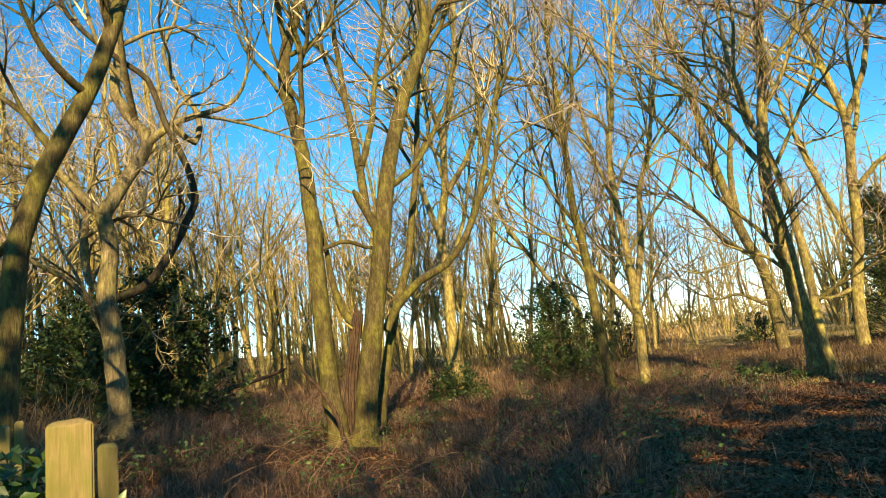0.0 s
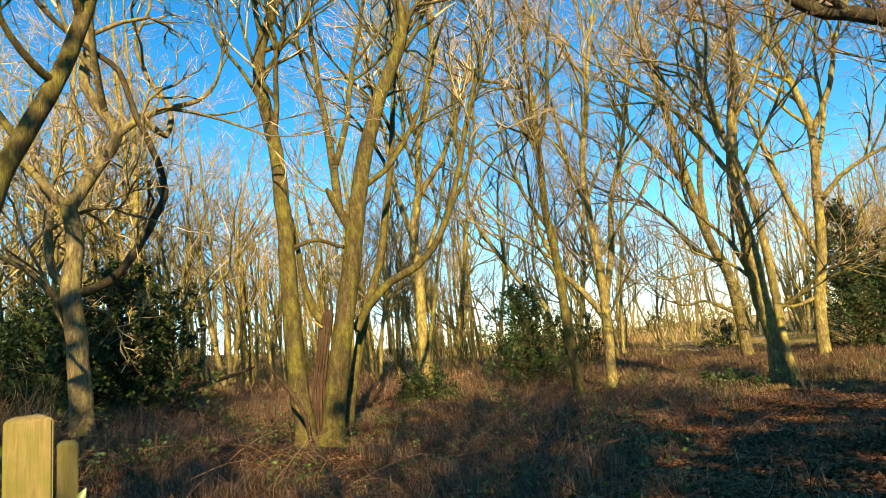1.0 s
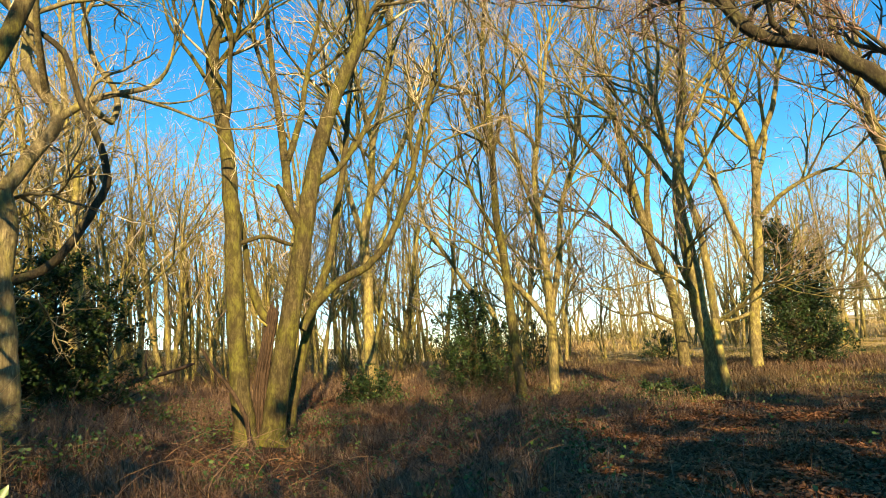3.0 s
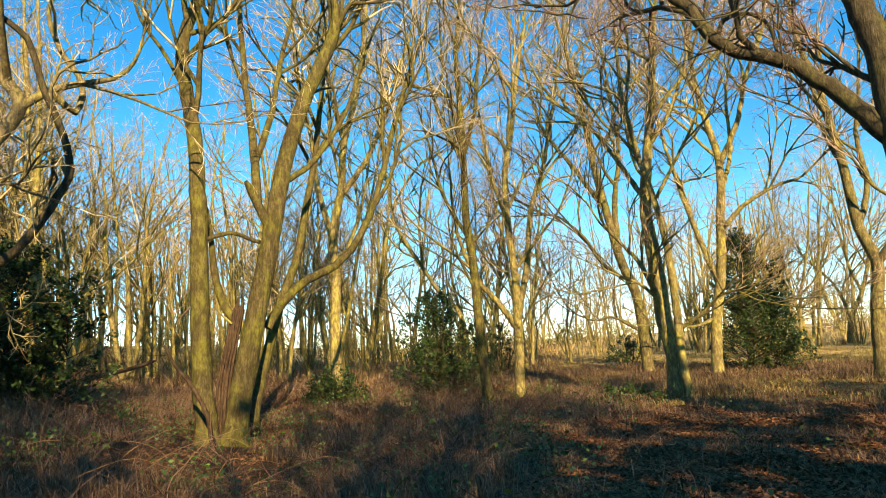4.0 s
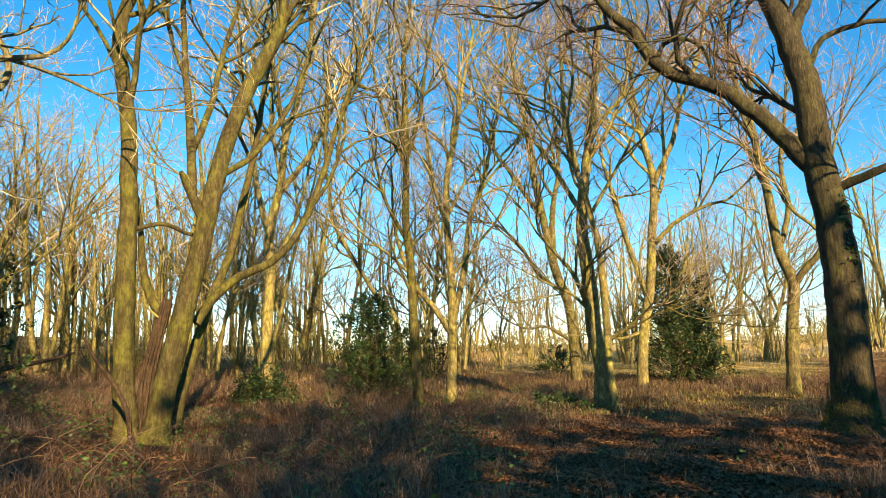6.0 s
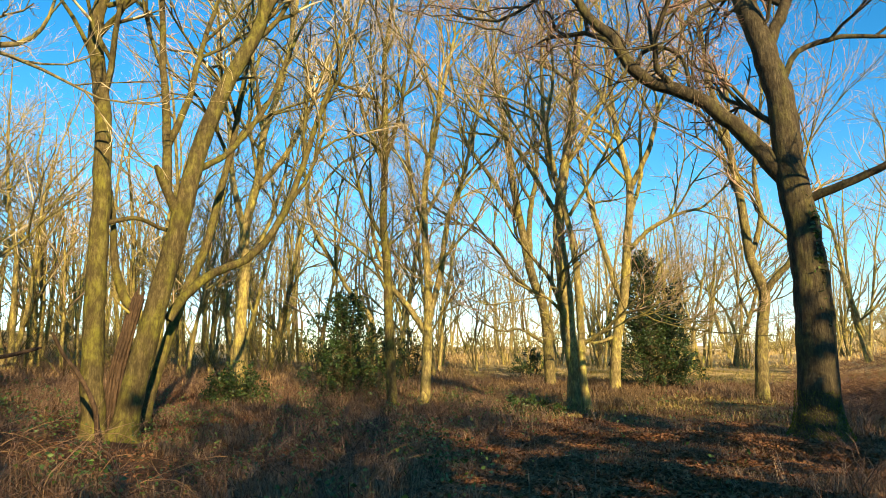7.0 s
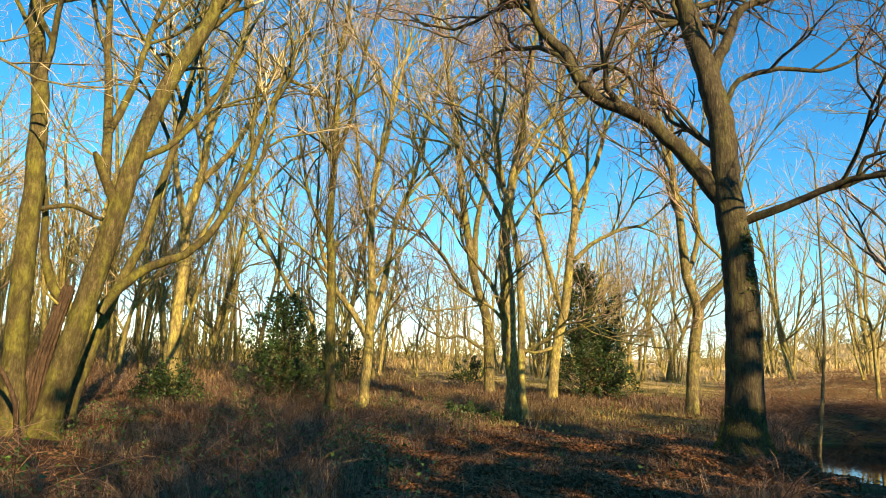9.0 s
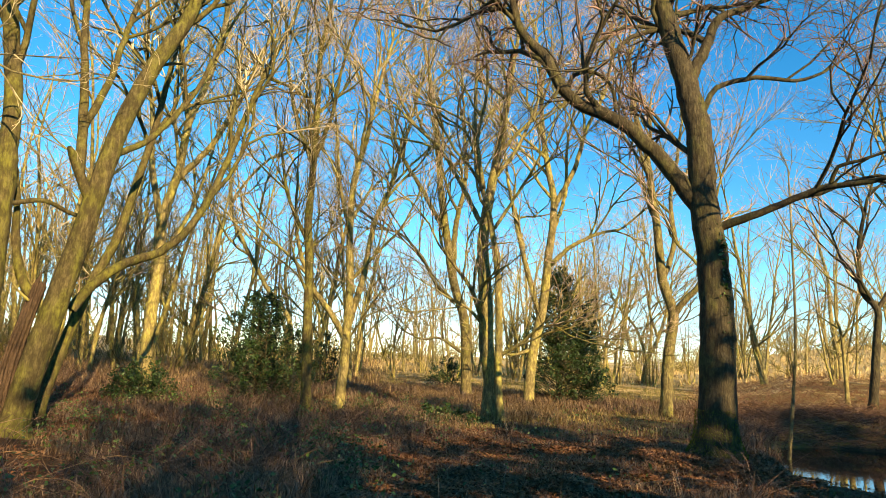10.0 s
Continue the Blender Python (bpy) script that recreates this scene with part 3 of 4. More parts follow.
    tr.limb([(-0.48, 6.85), (-0.7, 8.31), (-0.45, 9.69), (-0.59, 11.11)], 0.074, 0.030, -0.39, -1.0)
    tr.limb([(-0.19, 7.37), (0.51, 8.46), (1.12, 10.14), (1.61, 12.1)], 0.072, 0.022, 0.33, 0.9)
    tr.stub([(-0.2, 3.59), (0.17, 4.37), (-0.13, 3.87)], 0.042, 0.021, 0.17, -0.4)
    tr.limb([(0.09, 1.95), (0.72, 2.32), (1.18, 2.75), (1.61, 2.87)], 0.061, 0.027, -0.11, -0.8)
    tr.limb([(-0.18, 2.61), (-0.76, 3.24), (-1.26, 3.45)], 0.063, 0.028, 0.12, -1.1)
    tr.limb([(-0.12, 5.67), (0.54, 6.69), (1.05, 7.53), (1.58, 8.82)], 0.057, 0.021, -0.31, -1.0)
    tr.finish()
    tr = Tree("oak_by_holly", 8.16, 24.69)
    tr.trunk([(0.0, 0.51), (0.13, 2.15), (0.49, 4.03), (0.65, 5.75), (0.84, 7.94), (0.56, 9.65), (0.31, 11.29), (0.23, 13.32), (-0.04, 15.55)], 0.222, 0.055, 0.0, 0.3)
    tr.limb([(0.38, 3.61), (-0.19, 5.58), (-0.58, 7.19), (-0.99, 9.1), (-1.3, 11.09)], 0.121, 0.037, 0.07, 0.9)
    tr.limb([(0.84, 7.94), (1.6, 9.42), (2.06, 11.02), (2.73, 12.49), (2.99, 14.11)], 0.112, 0.037, 0.15, -0.6)
    tr.limb([(0.68, 5.53), (1.48, 6.29), (2.49, 6.79), (3.36, 6.99), (4.04, 7.58)], 0.099, 0.027, 0.11, -0.8)
    tr.limb([(0.68, 6.62), (1.27, 8.44), (1.35, 10.58), (1.78, 13.03)], 0.093, 0.028, 0.13, 0.9)
    tr.limb([(0.09, 2.35), (-0.68, 2.13), (-1.16, 2.32)], 0.072, 0.027, 0.04, -1.0)
    tr.finish()
    tr = Tree("right_ash", 11.66, 20.98)
    tr.trunk([(0.0, 0.48), (0.12, 2.34), (0.29, 3.64), (-0.04, 4.79), (-0.2, 6.56), (-0.41, 8.19), (-0.6, 9.66), (-0.97, 11.2), (-1.13, 13.2)], 0.224, 0.058, 0.0, 0.4)
    tr.limb([(0.29, 3.64), (0.76, 4.23), (1.16, 4.73), (1.27, 5.64), (1.46, 6.72), (1.84, 8.18)], 0.121, 0.032, 0.1, -0.8)
    tr.limb([(-0.04, 4.79), (0.34, 6.18), (0.25, 7.84), (0.52, 9.54), (0.77, 11.51)], 0.100, 0.033, 0.15, 0.9)
    tr.limb([(-0.44, 8.4), (-0.88, 9.78), (-1.41, 11.19), (-1.66, 12.78)], 0.070, 0.026, 0.26, -0.9)
    tr.finish()
    tr = Tree("large_oak", 7.30, 11.36)
    tr.trunk([(0.0, 0.14), (0.04, 1.23), (0.06, 2.75), (-0.01, 4.02), (-0.14, 5.02), (-0.18, 6.16), (-0.39, 7.37), (-0.68, 8.4), (-0.93, 9.72), (-1.01, 11.33)], 0.373, 0.158, 0.0, 0.3)
    tr.limb([(-0.25, 4.89), (-0.77, 5.65), (-1.29, 6.24), (-1.81, 6.66), (-2.34, 6.91), (-2.71, 7.21), (-3.08, 7.88), (-3.62, 8.59), (-3.8, 9.38), (-3.96, 10.5)], 0.170, 0.060, 0.13, -1.2)
    tr.stub([(-2.67, 7.2), (-2.54, 7.6), (-2.15, 7.66), (-1.83, 7.36), (-1.76, 6.78)], 0.045, 0.030, -0.54, 0.5)
    tr.stub([(-2.98, 7.64), (-2.8, 7.19), (-2.96, 6.89)], 0.035, 0.020, -0.62, -0.3)
    tr.limb([(-2.76, 7.27), (-3.06, 8.19), (-3.76, 8.84)], 0.036, 0.015, -0.55, 0.6)
    tr.limb([(0.17, 4.43), (0.83, 4.64), (1.37, 4.82), (1.87, 4.98), (2.33, 4.96), (2.92, 5.04)], 0.085, 0.038, 0.11, -0.9)
    tr.limb([(1.93, 4.98), (2.05, 5.28), (2.34, 5.33), (2.71, 5.42)], 0.042, 0.021, -0.45, -0.4)
    tr.limb([(-0.31, 7.53), (0.0, 8.36), (0.23, 8.99), (0.83, 9.31), (1.65, 9.84)], 0.124, 0.048, 0.2, 1.0)
    tr.limb([(-0.12, 6.74), (0.16, 7.33), (0.89, 7.54), (1.59, 7.47), (2.1, 7.65), (2.71, 8.11)], 0.062, 0.018, 0.18, 0.9)
    tr.limb([(-0.95, 8.7), (-1.48, 8.45), (-1.8, 7.91)], 0.059, 0.030, 0.24, -0.6)
    tr.limb([(-0.53, 8.0), (-0.8, 9.12), (-0.57, 10.35), (-0.67, 11.87)], 0.079, 0.030, 0.22, 1.2)
    tr.finish()
    tr = Tree("sapling", 10.36, 13.48)
    tr.trunk([(-0.0, 0.4), (0.17, 1.43), (0.26, 2.8), (0.26, 5.13), (0.25, 6.49)], 0.043, 0.016, 0.0, 0.2)
    tr.finish()
    tr = Tree("leaning_sapling", 17.91, 20.21)
    tr.trunk([(-0.0, 1.43), (-0.08, 3.13), (-0.24, 4.0), (-0.19, 5.1)], 0.084, 0.025, 0.0, 0.2)
    tr.limb([(-0.09, 2.94), (0.29, 3.92), (0.67, 4.73)], 0.041, 0.017, 0.06, 0.5)
    tr.finish()
    tr = Tree("dark_trunk_tree", 17.03, 18.30)
    tr.trunk([(0.0, 1.64), (0.25, 3.03), (0.32, 3.94), (-0.07, 4.54), (-0.08, 5.91), (0.24, 7.57)], 0.153, 0.046, 0.0, 0.2)
    tr.limb([(0.32, 3.94), (0.77, 4.81), (1.15, 6.27)], 0.075, 0.030, 0.08, 0.4)
    tr.finish()
    tr = Tree("field_edge_tree", 21.12, 40.86)
    tr.trunk([(0.0, 0.69), (0.29, 2.48), (0.99, 3.95), (1.54, 5.79), (1.91, 7.65)], 0.187, 0.062, 0.0, 0.3)
    tr.limb([(0.29, 2.48), (-0.23, 4.28), (-0.94, 5.39), (-1.68, 6.14)], 0.111, 0.048, 0.07, 0.6)
    tr.limb([(0.99, 3.95), (0.48, 5.74), (0.49, 7.56), (0.15, 9.39)], 0.095, 0.048, 0.15, -0.6)
    tr.finish()
    tr = Tree("field_edge_tree", 20.06, 45.80)
    tr.trunk([(-0.0, 0.64), (0.06, 2.81), (0.17, 4.42), (-0.16, 6.45), (0.03, 8.52)], 0.156, 0.052, 0.0, 0.3)
    tr.limb([(0.1, 3.21), (0.85, 4.45), (1.44, 5.71)], 0.087, 0.035, 0.09, 0.6)
    tr.limb([(0.18, 4.01), (-0.55, 5.63), (-0.77, 7.31)], 0.087, 0.035, 0.13, 0.6)
    tr.finish()
    tr = Tree("snag", -4.77, 11.88)
    tr.stub([(-0.0, 0.15), (-0.09, 0.77), (-0.34, 1.29), (-0.59, 1.63), (-0.77, 1.99)], 0.044, 0.027, 0.0, -0.5)
    tr.finish()
    tr = Tree("fallen_log", -12.05, 17.20)
    tr.stub([(0.0, 0.84), (1.4, 1.37), (2.09, 1.53), (2.73, 1.66), (3.41, 1.86)], 0.085, 0.050, 0.0, 0.5)
    tr.stub([(2.09, 1.53), (2.06, 2.04), (2.13, 2.37)], 0.036, 0.021, 0.25, 0.2)
    tr.finish()


main_trees()


# ---- the wood behind ----
def wood_tree(seed, height, stems, twig, bark, lean=0.1, kids=(5, 4, 3), branches=13, least=0.0048, stem=(0.08, 0.15)):
    """A slim woodland tree: one or more winding stems from the ground, with upswept branches."""
    rnd = random.Random(seed)
    rng = np.random.default_rng(seed)
    root = new("woodland_tree")
    for s in range(stems):
        crown = []
        a = rnd.uniform(0, 6.28)
        apart = 0.13 if stems > 1 else 0
        tilt = [rnd.gauss(0, lean) + apart * math.cos(a), rnd.gauss(0, lean) + apart * math.sin(a)]
        h = height * rnd.uniform(0.8, 1.05)
        pts, x, y = [], apart * math.cos(a), apart * math.sin(a)
        for i in range(9):
            pts.append((x, y, -0.3 + (h + 0.3) * i / 8))
            x += tilt[0] * h / 8
            y += tilt[1] * h / 8
            tilt = [0.75 * c + rnd.gauss(0, 0.09) for c in tilt]
        line = spline(pts, 0.7)
        r0 = rnd.uniform(*stem)
        rad = 0.012 + r0 * (1 - np.linspace(0, 1, len(line))) ** 0.85
        rad[0] *= 1.35
        v, f = tubes([(line, rad, 7)], 0.04, rng)
        part("trunk", v, f, bark, root)
        n = max(5, int(branches / stems ** 0.7))
        for k in range(n):
            t = 0.18 + 0.80 * (k + rnd.random()) / n
            j = min(int(t * (len(line) - 1)), len(line) - 2)
            b = rnd.uniform(0, 6.28)
            grow(rnd, tuple(line[j]), (math.cos(b), math.sin(b), rnd.uniform(0.7, 2.2)), height * 0.36 * rnd.uniform(0.6, 1.2) * (1.25 - 0.75 * t), min(0.06, rad[j] * 0.6), 3, crown,
                 spread=0.5, lift=0.36, kids=kids, bend=0.2, least=least)
        v, f = tubes([i for i in crown if i[3] >= 2])
        tagged(part("branchwork", v, f, bark, root), "upswept bare branches", kind="stuff")
        v, f = tubes([i for i in crown if i[3] < 2])
        tagged(part("crown", v, f, twig, root), "bare fine twigs", kind="stuff")
    tagged(root, "slim bare woodland tree, yellow-green bark brightened as if sunlit", "tree", "trees of the wood")
    return root


def build_wood():
    rnd = random.Random(11)
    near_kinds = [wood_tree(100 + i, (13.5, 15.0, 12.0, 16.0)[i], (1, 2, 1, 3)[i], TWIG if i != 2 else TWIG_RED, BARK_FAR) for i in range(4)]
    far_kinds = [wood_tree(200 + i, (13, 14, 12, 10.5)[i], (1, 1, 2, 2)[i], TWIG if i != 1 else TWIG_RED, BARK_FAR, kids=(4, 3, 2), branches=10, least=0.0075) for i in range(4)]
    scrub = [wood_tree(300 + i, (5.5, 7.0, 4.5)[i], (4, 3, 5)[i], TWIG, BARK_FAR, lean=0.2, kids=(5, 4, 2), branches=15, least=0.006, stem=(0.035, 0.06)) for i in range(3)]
    for o in scrub:
        o.name = "scrub_tree"
        tagged(o, "low spreading bare tree with a golden haze of twigs", "tree", "scrub trees at the field edge")
    spots = []

    def try_spot(a, r, gap):
        x, y = r * math.sin(radians(a)), r * math.cos(radians(a))
        if all((x - p) ** 2 + (y - q) ** 2 > gap * gap for p, q in spots):
            spots.append((x, y))
            return True

    # (from, to azimuth; near, far; number)
    for a0, a1, r0, r1, count in ((-52, -26, 22, 36, 24), (-52, -24, 36, 58, 34), (-26, -10, 28, 37, 8), (-24, -8, 36, 62, 28), (-10, 5, 30, 42, 7), (-8, 6, 42, 70, 14),
                                  (6, 20, 40, 75, 16), (20, 33, 62, 95, 9), (33, 50, 32, 60, 11), (-70, -54, 10, 22, 3)):
        made = tries = 0
        while made < count and tries < count * 30:
            tries += 1
            if try_spot(rnd.uniform(a0, a1), math.sqrt(rnd.uniform(r0 * r0, r1 * r1)), 1.5):
                made += 1
    for k, (a, r) in enumerate(((4, 44), (7, 40), (9.5, 47), (12, 41), (14, 52), (17, 46), (-3, 48), (0.5, 52), (22, 41), (24.5, 46), (20, 55), (27, 58), (31, 48), (34, 40), (38, 46), (41, 38), (36, 56), (21.0, 37), (23.6, 39), (25.4, 43), (28, 44))):
        x, y = r * math.sin(radians(a)), r * math.cos(radians(a))
        m = Matrix.LocRotScale((x, y, float(ground_z(x, y)) - 0.05), Euler((0, 0, rnd.uniform(0, 6.28))), None)
        ob = copy_thing(scrub[k % 3], m) if k > 2 else scrub[k]
        ob.matrix_basis = m
        ob.scale = [1.7 if k in (8, 9, 17, 18, 19) else rnd.uniform(0.8, 1.2)] * 3
    # unseen bare trees added between the evergreens at the spot's back, to dapple the sunlight
    for x, y in ((6, -13), (9.5, -15), (15, -16), (2, -15), (20, -14), (-3, -17), (8, -23), (15, -25), (23, -24), (-7, -20), (17, -5)):
        spots.append((x, y))
    used = set()
    for i, (x, y) in enumerate(spots):
        src = rnd.choice(near_kinds if math.hypot(x, y) < 37 else far_kinds)
        s = rnd.uniform(0.75, 1.15)
        m = Matrix.LocRotScale((x, y, float(ground_z(x, y)) - 0.05), Euler((0, 0, rnd.uniform(0, 6.28))), None)
        ob = copy_thing(src, m) if src in used else src
        used.add(src)
        ob.matrix_basis = m
        ob.scale = (s, s, s)


build_wood()


def build_distant_trees():
    """Hedges and woods beyond the fields."""
    rnd = random.Random(31)
    lines = []
    for a0, a1, r0, r1, count, size in ((26, 60, 95, 130, 75, 4.5), (-5, 28, 130, 200, 60, 6.0), (-10, 22, 60, 80, 90, 2.9), (22, 33, 64, 80, 24, 1.7), (-50, -5, 76, 100, 70, 4.6), (30, 52, 78, 104, 90, 2.8), (33, 50, 50, 78, 45, 1.1)):
        for k in range(count):
            a, r = radians(rnd.uniform(a0, a1)), rnd.uniform(r0, r1)
            x, y = r * math.sin(a), r * math.cos(a)
            z = float(ground_z(x, y))
            for j in range(2):
                b = rnd.uniform(0, 6.28)
                grow(rnd, (x, y, z - 0.2), (0.5 * math.cos(b), 0.5 * math.sin(b), 1), size * rnd.uniform(0.6, 1.2), 0.07, 2, lines, spread=0.9, lift=0.1, kids=(0, 5, 3), least=0.03)
    v, f = tubes(lines)
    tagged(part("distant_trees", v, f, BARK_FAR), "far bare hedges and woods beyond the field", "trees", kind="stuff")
    lines = []
    # brushwood on its floor
    for k in range(230):
        a, r = radians(rnd.uniform(-62, 2)), rnd.uniform(28, 62)
        x, y = r * math.sin(a), r * math.cos(a)
        for j in range(2):
            b = rnd.uniform(0, 6.28)
            grow(rnd, (x, y, float(ground_z(x, y)) - 0.1), (0.6 * math.cos(b), 0.6 * math.sin(b), 1), rnd.uniform(1.2, 3.6), 0.024, 2, lines, spread=0.7, lift=0.2, kids=(0, 5, 2), least=0.008)
    # the depth of the wood
    for k in range(150):
        a, r = radians(rnd.uniform(-52, -7)), rnd.uniform(58, 115)
        x, y = r * math.sin(a), r * math.cos(a)
        z, h = float(ground_z(x, y)), rnd.uniform(12, 19)
        p = [(x + rnd.gauss(0, 0.25) * i, y, z - 0.3 + h * i / 3) for i in range(4)]
        lines.append((p, [0.17, 0.14, 0.09, 0.03], 5, 3))
        for j in range(4):
            b = rnd.uniform(0, 6.28)
            grow(rnd, (x, y, z + h * rnd.uniform(0.25, 0.8)), (math.cos(b), math.sin(b), 1.2), h * 0.3, 0.05, 2, lines, spread=0.6, lift=0.3, kids=(0, 4, 2), least=0.025)
        b = rnd.uniform(0, 6.28)
        grow(rnd, (x + rnd.uniform(-2, 2), y, z - 0.1), (0.5 * math.cos(b), 0.5, 1), rnd.uniform(1.5, 4), 0.03, 2, lines, spread=0.9, lift=0.1, kids=(0, 5, 3), least=0.015)
    # darker bark than the front trees: the wood's inner shade, put into the colour
    v, f = tubes(lines)
    tagged(part("wood_depth", v, f, BARK), "thicket and trunks deep in the wood, shade put into their colour", "trees", kind="stuff")


build_distant_trees()


# ---- hollies ----
def holly(seed, x, y, height, width, count, name="holly_bush", label="dark glossy evergreen holly bush", cone=0.6, size=0.058):
    """A few upright leaders with shoots of leaves all round them, long and short. cone: how far it narrows upwards."""
    rnd, rng = random.Random(seed), np.random.default_rng(seed)
    root = new(name)
    root.location = (x, y, float(ground_z(x, y)) - 0.05)
    leaders = [(0.0, 0.0, 1.0)] + [(0.3 * width * math.cos(a), 0.3 * width * math.sin(a), rnd.uniform(0.55, 0.86)) for a in (rnd.uniform(0, 6.28) for _ in range(4))]
    wood, spots = [], []
    shoots = count // 26
    for k in range(shoots):
        lx, ly, lh = leaders[rnd.randrange(5)] if rnd.random() > 0.35 else leaders[0]
        h = rnd.random() ** 0.9
        a = rnd.uniform(0, 6.28)
        reach = width * (0.5 if lx == 0 else 0.3) * (1 - cone * h) * math.sqrt(max(0.03, 1 - h ** 4)) * min(1, 0.65 + 2.2 * h) * (0.75 + 0.3 * math.sin(3 * a + 7 * h + seed))
        r1 = reach * (0.45 + 0.55 * rnd.random() ** 0.6)
        z1 = height * lh * (0.05 + 0.90 * h)
        long = rnd.uniform(0.18, 0.42) * (0.6 + 0.13 * height)
        up = 0.25 + 0.9 * h + rnd.gauss(0, 0.25)
        d = unit((math.cos(a) + rnd.gauss(0, 0.25), math.sin(a) + rnd.gauss(0, 0.25), up))
        p0 = (lx + r1 * math.cos(a), ly + r1 * math.sin(a), z1)
        p1 = tuple(p0[c] + d[c] * long for c in range(3))
        stem = max(0.02, z1 - 0.5 * r1)
        wood.append(([(lx, ly, stem), tuple((p0[c] + (lx, ly, stem)[c]) / 2 for c in range(3)), p0, p1], [0.014, 0.010, 0.006, 0.003], 3))
        n = rnd.randrange(16, 34)
        t = rng.random(n)[:, None] ** 0.8
        spots.append(np.array(p0) * (1 - t) + np.array(p1) * t + rng.standard_normal((n, 3)) * (0.085 - 0.05 * t))
    for lx, ly, lh in leaders:
        line = spline([(lx * 0.2, ly * 0.2, -0.2), (lx * 0.8, ly * 0.8, height * lh * 0.4), (lx, ly, height * lh * 0.95)], 0.4)
        v, f = tubes([(line, np.linspace(0.055, 0.01, len(line)), 7)])
        part("trunk", v, f, BARK_OAK, root)
    v, f = tubes(wood)
    tagged(part("framework", v, f, BARK_OAK, root), kind="stuff")
    c = np.concatenate(spots)
    c = c[c[:, 2] > 0.03]
    v, f = leaves(c, size, rng, 0.15)
    tagged(part("crown", v, f, HOLLY, root), "glossy dark green leaves", kind="stuff")
    return tagged(root, label, "bush")


def evergreen(seed, x, y, height, width):
    """A tall evergreen with a full crown of leaf clumps, unseen and added to cast shade."""
    rng = np.random.default_rng(seed)
    root = new("evergreen_tree")
    root.location = (x, y, float(ground_z(x, y)) - 0.05)
    line = spline([(0, 0, -0.2), (0.1, 0.05, height * 0.5), (0, 0, height * 0.97)], 0.6)
    v, f = tubes([(line, np.linspace(0.22, 0.03, len(line)), 8)])
    part("trunk", v, f, BARK_OAK, root)
    n = int((28 if x > 15 else 22) * height * width)
    d = rng.standard_normal((n, 3))
    d /= np.linalg.norm(d, axis=1, keepdims=True)
    d *= (rng.random(n) ** 0.4)[:, None] * (1 + 0.16 * np.sin(7 * d[:, :1] + seed) * np.sin(6 * d[:, 2:] + 2 * seed))
    c = d * np.array([width / 2, width / 2, height * 0.53]) + np.array([0, 0, height * 0.5])
    c = c[c[:, 2] > 0.1]
    v, f = leaves(c, 0.33, rng)
    part("crown", v, f, HOLLY, root, "dense dark green leaves")
    return tagged(root, "unseen tall dense evergreen added to cast shade", "tree", "evergreens behind the viewpoint")


def build_hollies():
    for k, (az, r, height, width, count, cone) in enumerate(((-35.6, 15.8, 3.3, 3.4, 16000, 0.45), (-40.6, 17.0, 2.9, 3.2, 9000, 0.4), (-44.5, 19.0, 2.8, 2.8, 4200, 0.3), (-39.6, 14.6, 1.5, 1.7, 3000, 0.3),
                                                             (-3.8, 24.0, 3.7, 3.3, 11000, 0.5), (-12.4, 21.8, 1.3, 1.9, 2600, 0.3), (1.5, 30.0, 2.3, 1.5, 2000, 0.3),
                                                             (10.6, 18.6, 0.5, 1.3, 1100, 0.2), (12.8, 18.9, 0.45, 0.9, 600, 0.2), (11.6, 32.0, 1.5, 1.9, 2200, 0.3))):
        holly(k + 1, r * math.sin(radians(az)), r * math.cos(radians(az)), height, width, count, cone=cone)
    holly(15, 9.75, 25.9, 5.3, 3.7, 19000, "holly_tree", "tall conical dark green holly beside an oak", 0.78)
    # unseen evergreens added at the spot's back, placed and sized to shade the foreground
    for k, (x, y, h, w) in enumerate(((-13, -9, 12.5, 7.5), (-7.5, -9, 13.0, 7.5), (-2.3, -9, 12.0, 7.4), (5.4, -9, 12.0, 6.2), (9.4, -9, 14, 5.5), (12.7, -5, 11.0, 4.2), (15, -9, 9.5, 6.5), (19, -9, 12.0, 6.5),
                                      (22.5, -9, 12.4, 6), (27, -9, 11.0, 7), (33, -9, 11.5, 9))):
        evergreen(20 + k, x, y, h, w)


build_hollies()


# ---- undergrowth ----
def scatter(rng, count, a0, a1, r0, r1, power=1.0):
    a = np.radians(rng.uniform(a0, a1, count))
    r = r0 + (r1 - r0) * rng.random(count) ** power
    x, y = r * np.sin(a), r * np.cos(a)
    return x, y


def patchy(x, y, scale, seed):
    return np.array([noise.noise((p * scale, q * scale, seed)) for p, q in zip(x, y)])


def dry(x, y):
    """True where things grow: no water, no steep ditch, no bare earth."""
    r = np.hypot(x, y)
    open_foot = np.hypot(x + 4.85, y - 12.45) > 0.75   # bare earth at the foot of the twin stems
    return ((ground_z(x, y) > -0.05) | (x / r < 0.575) | (r < 12.0)) & open_foot


def on_path(x, y):
    """The leafy strip that leads from the foreground to the field."""
    a = np.degrees(np.arctan2(x, y))
    r = np.hypot(x, y)
    return smooth(0, 8, a - 5 * smooth(8, 25, r) - 3) * (1 - smooth(30, 36, a))


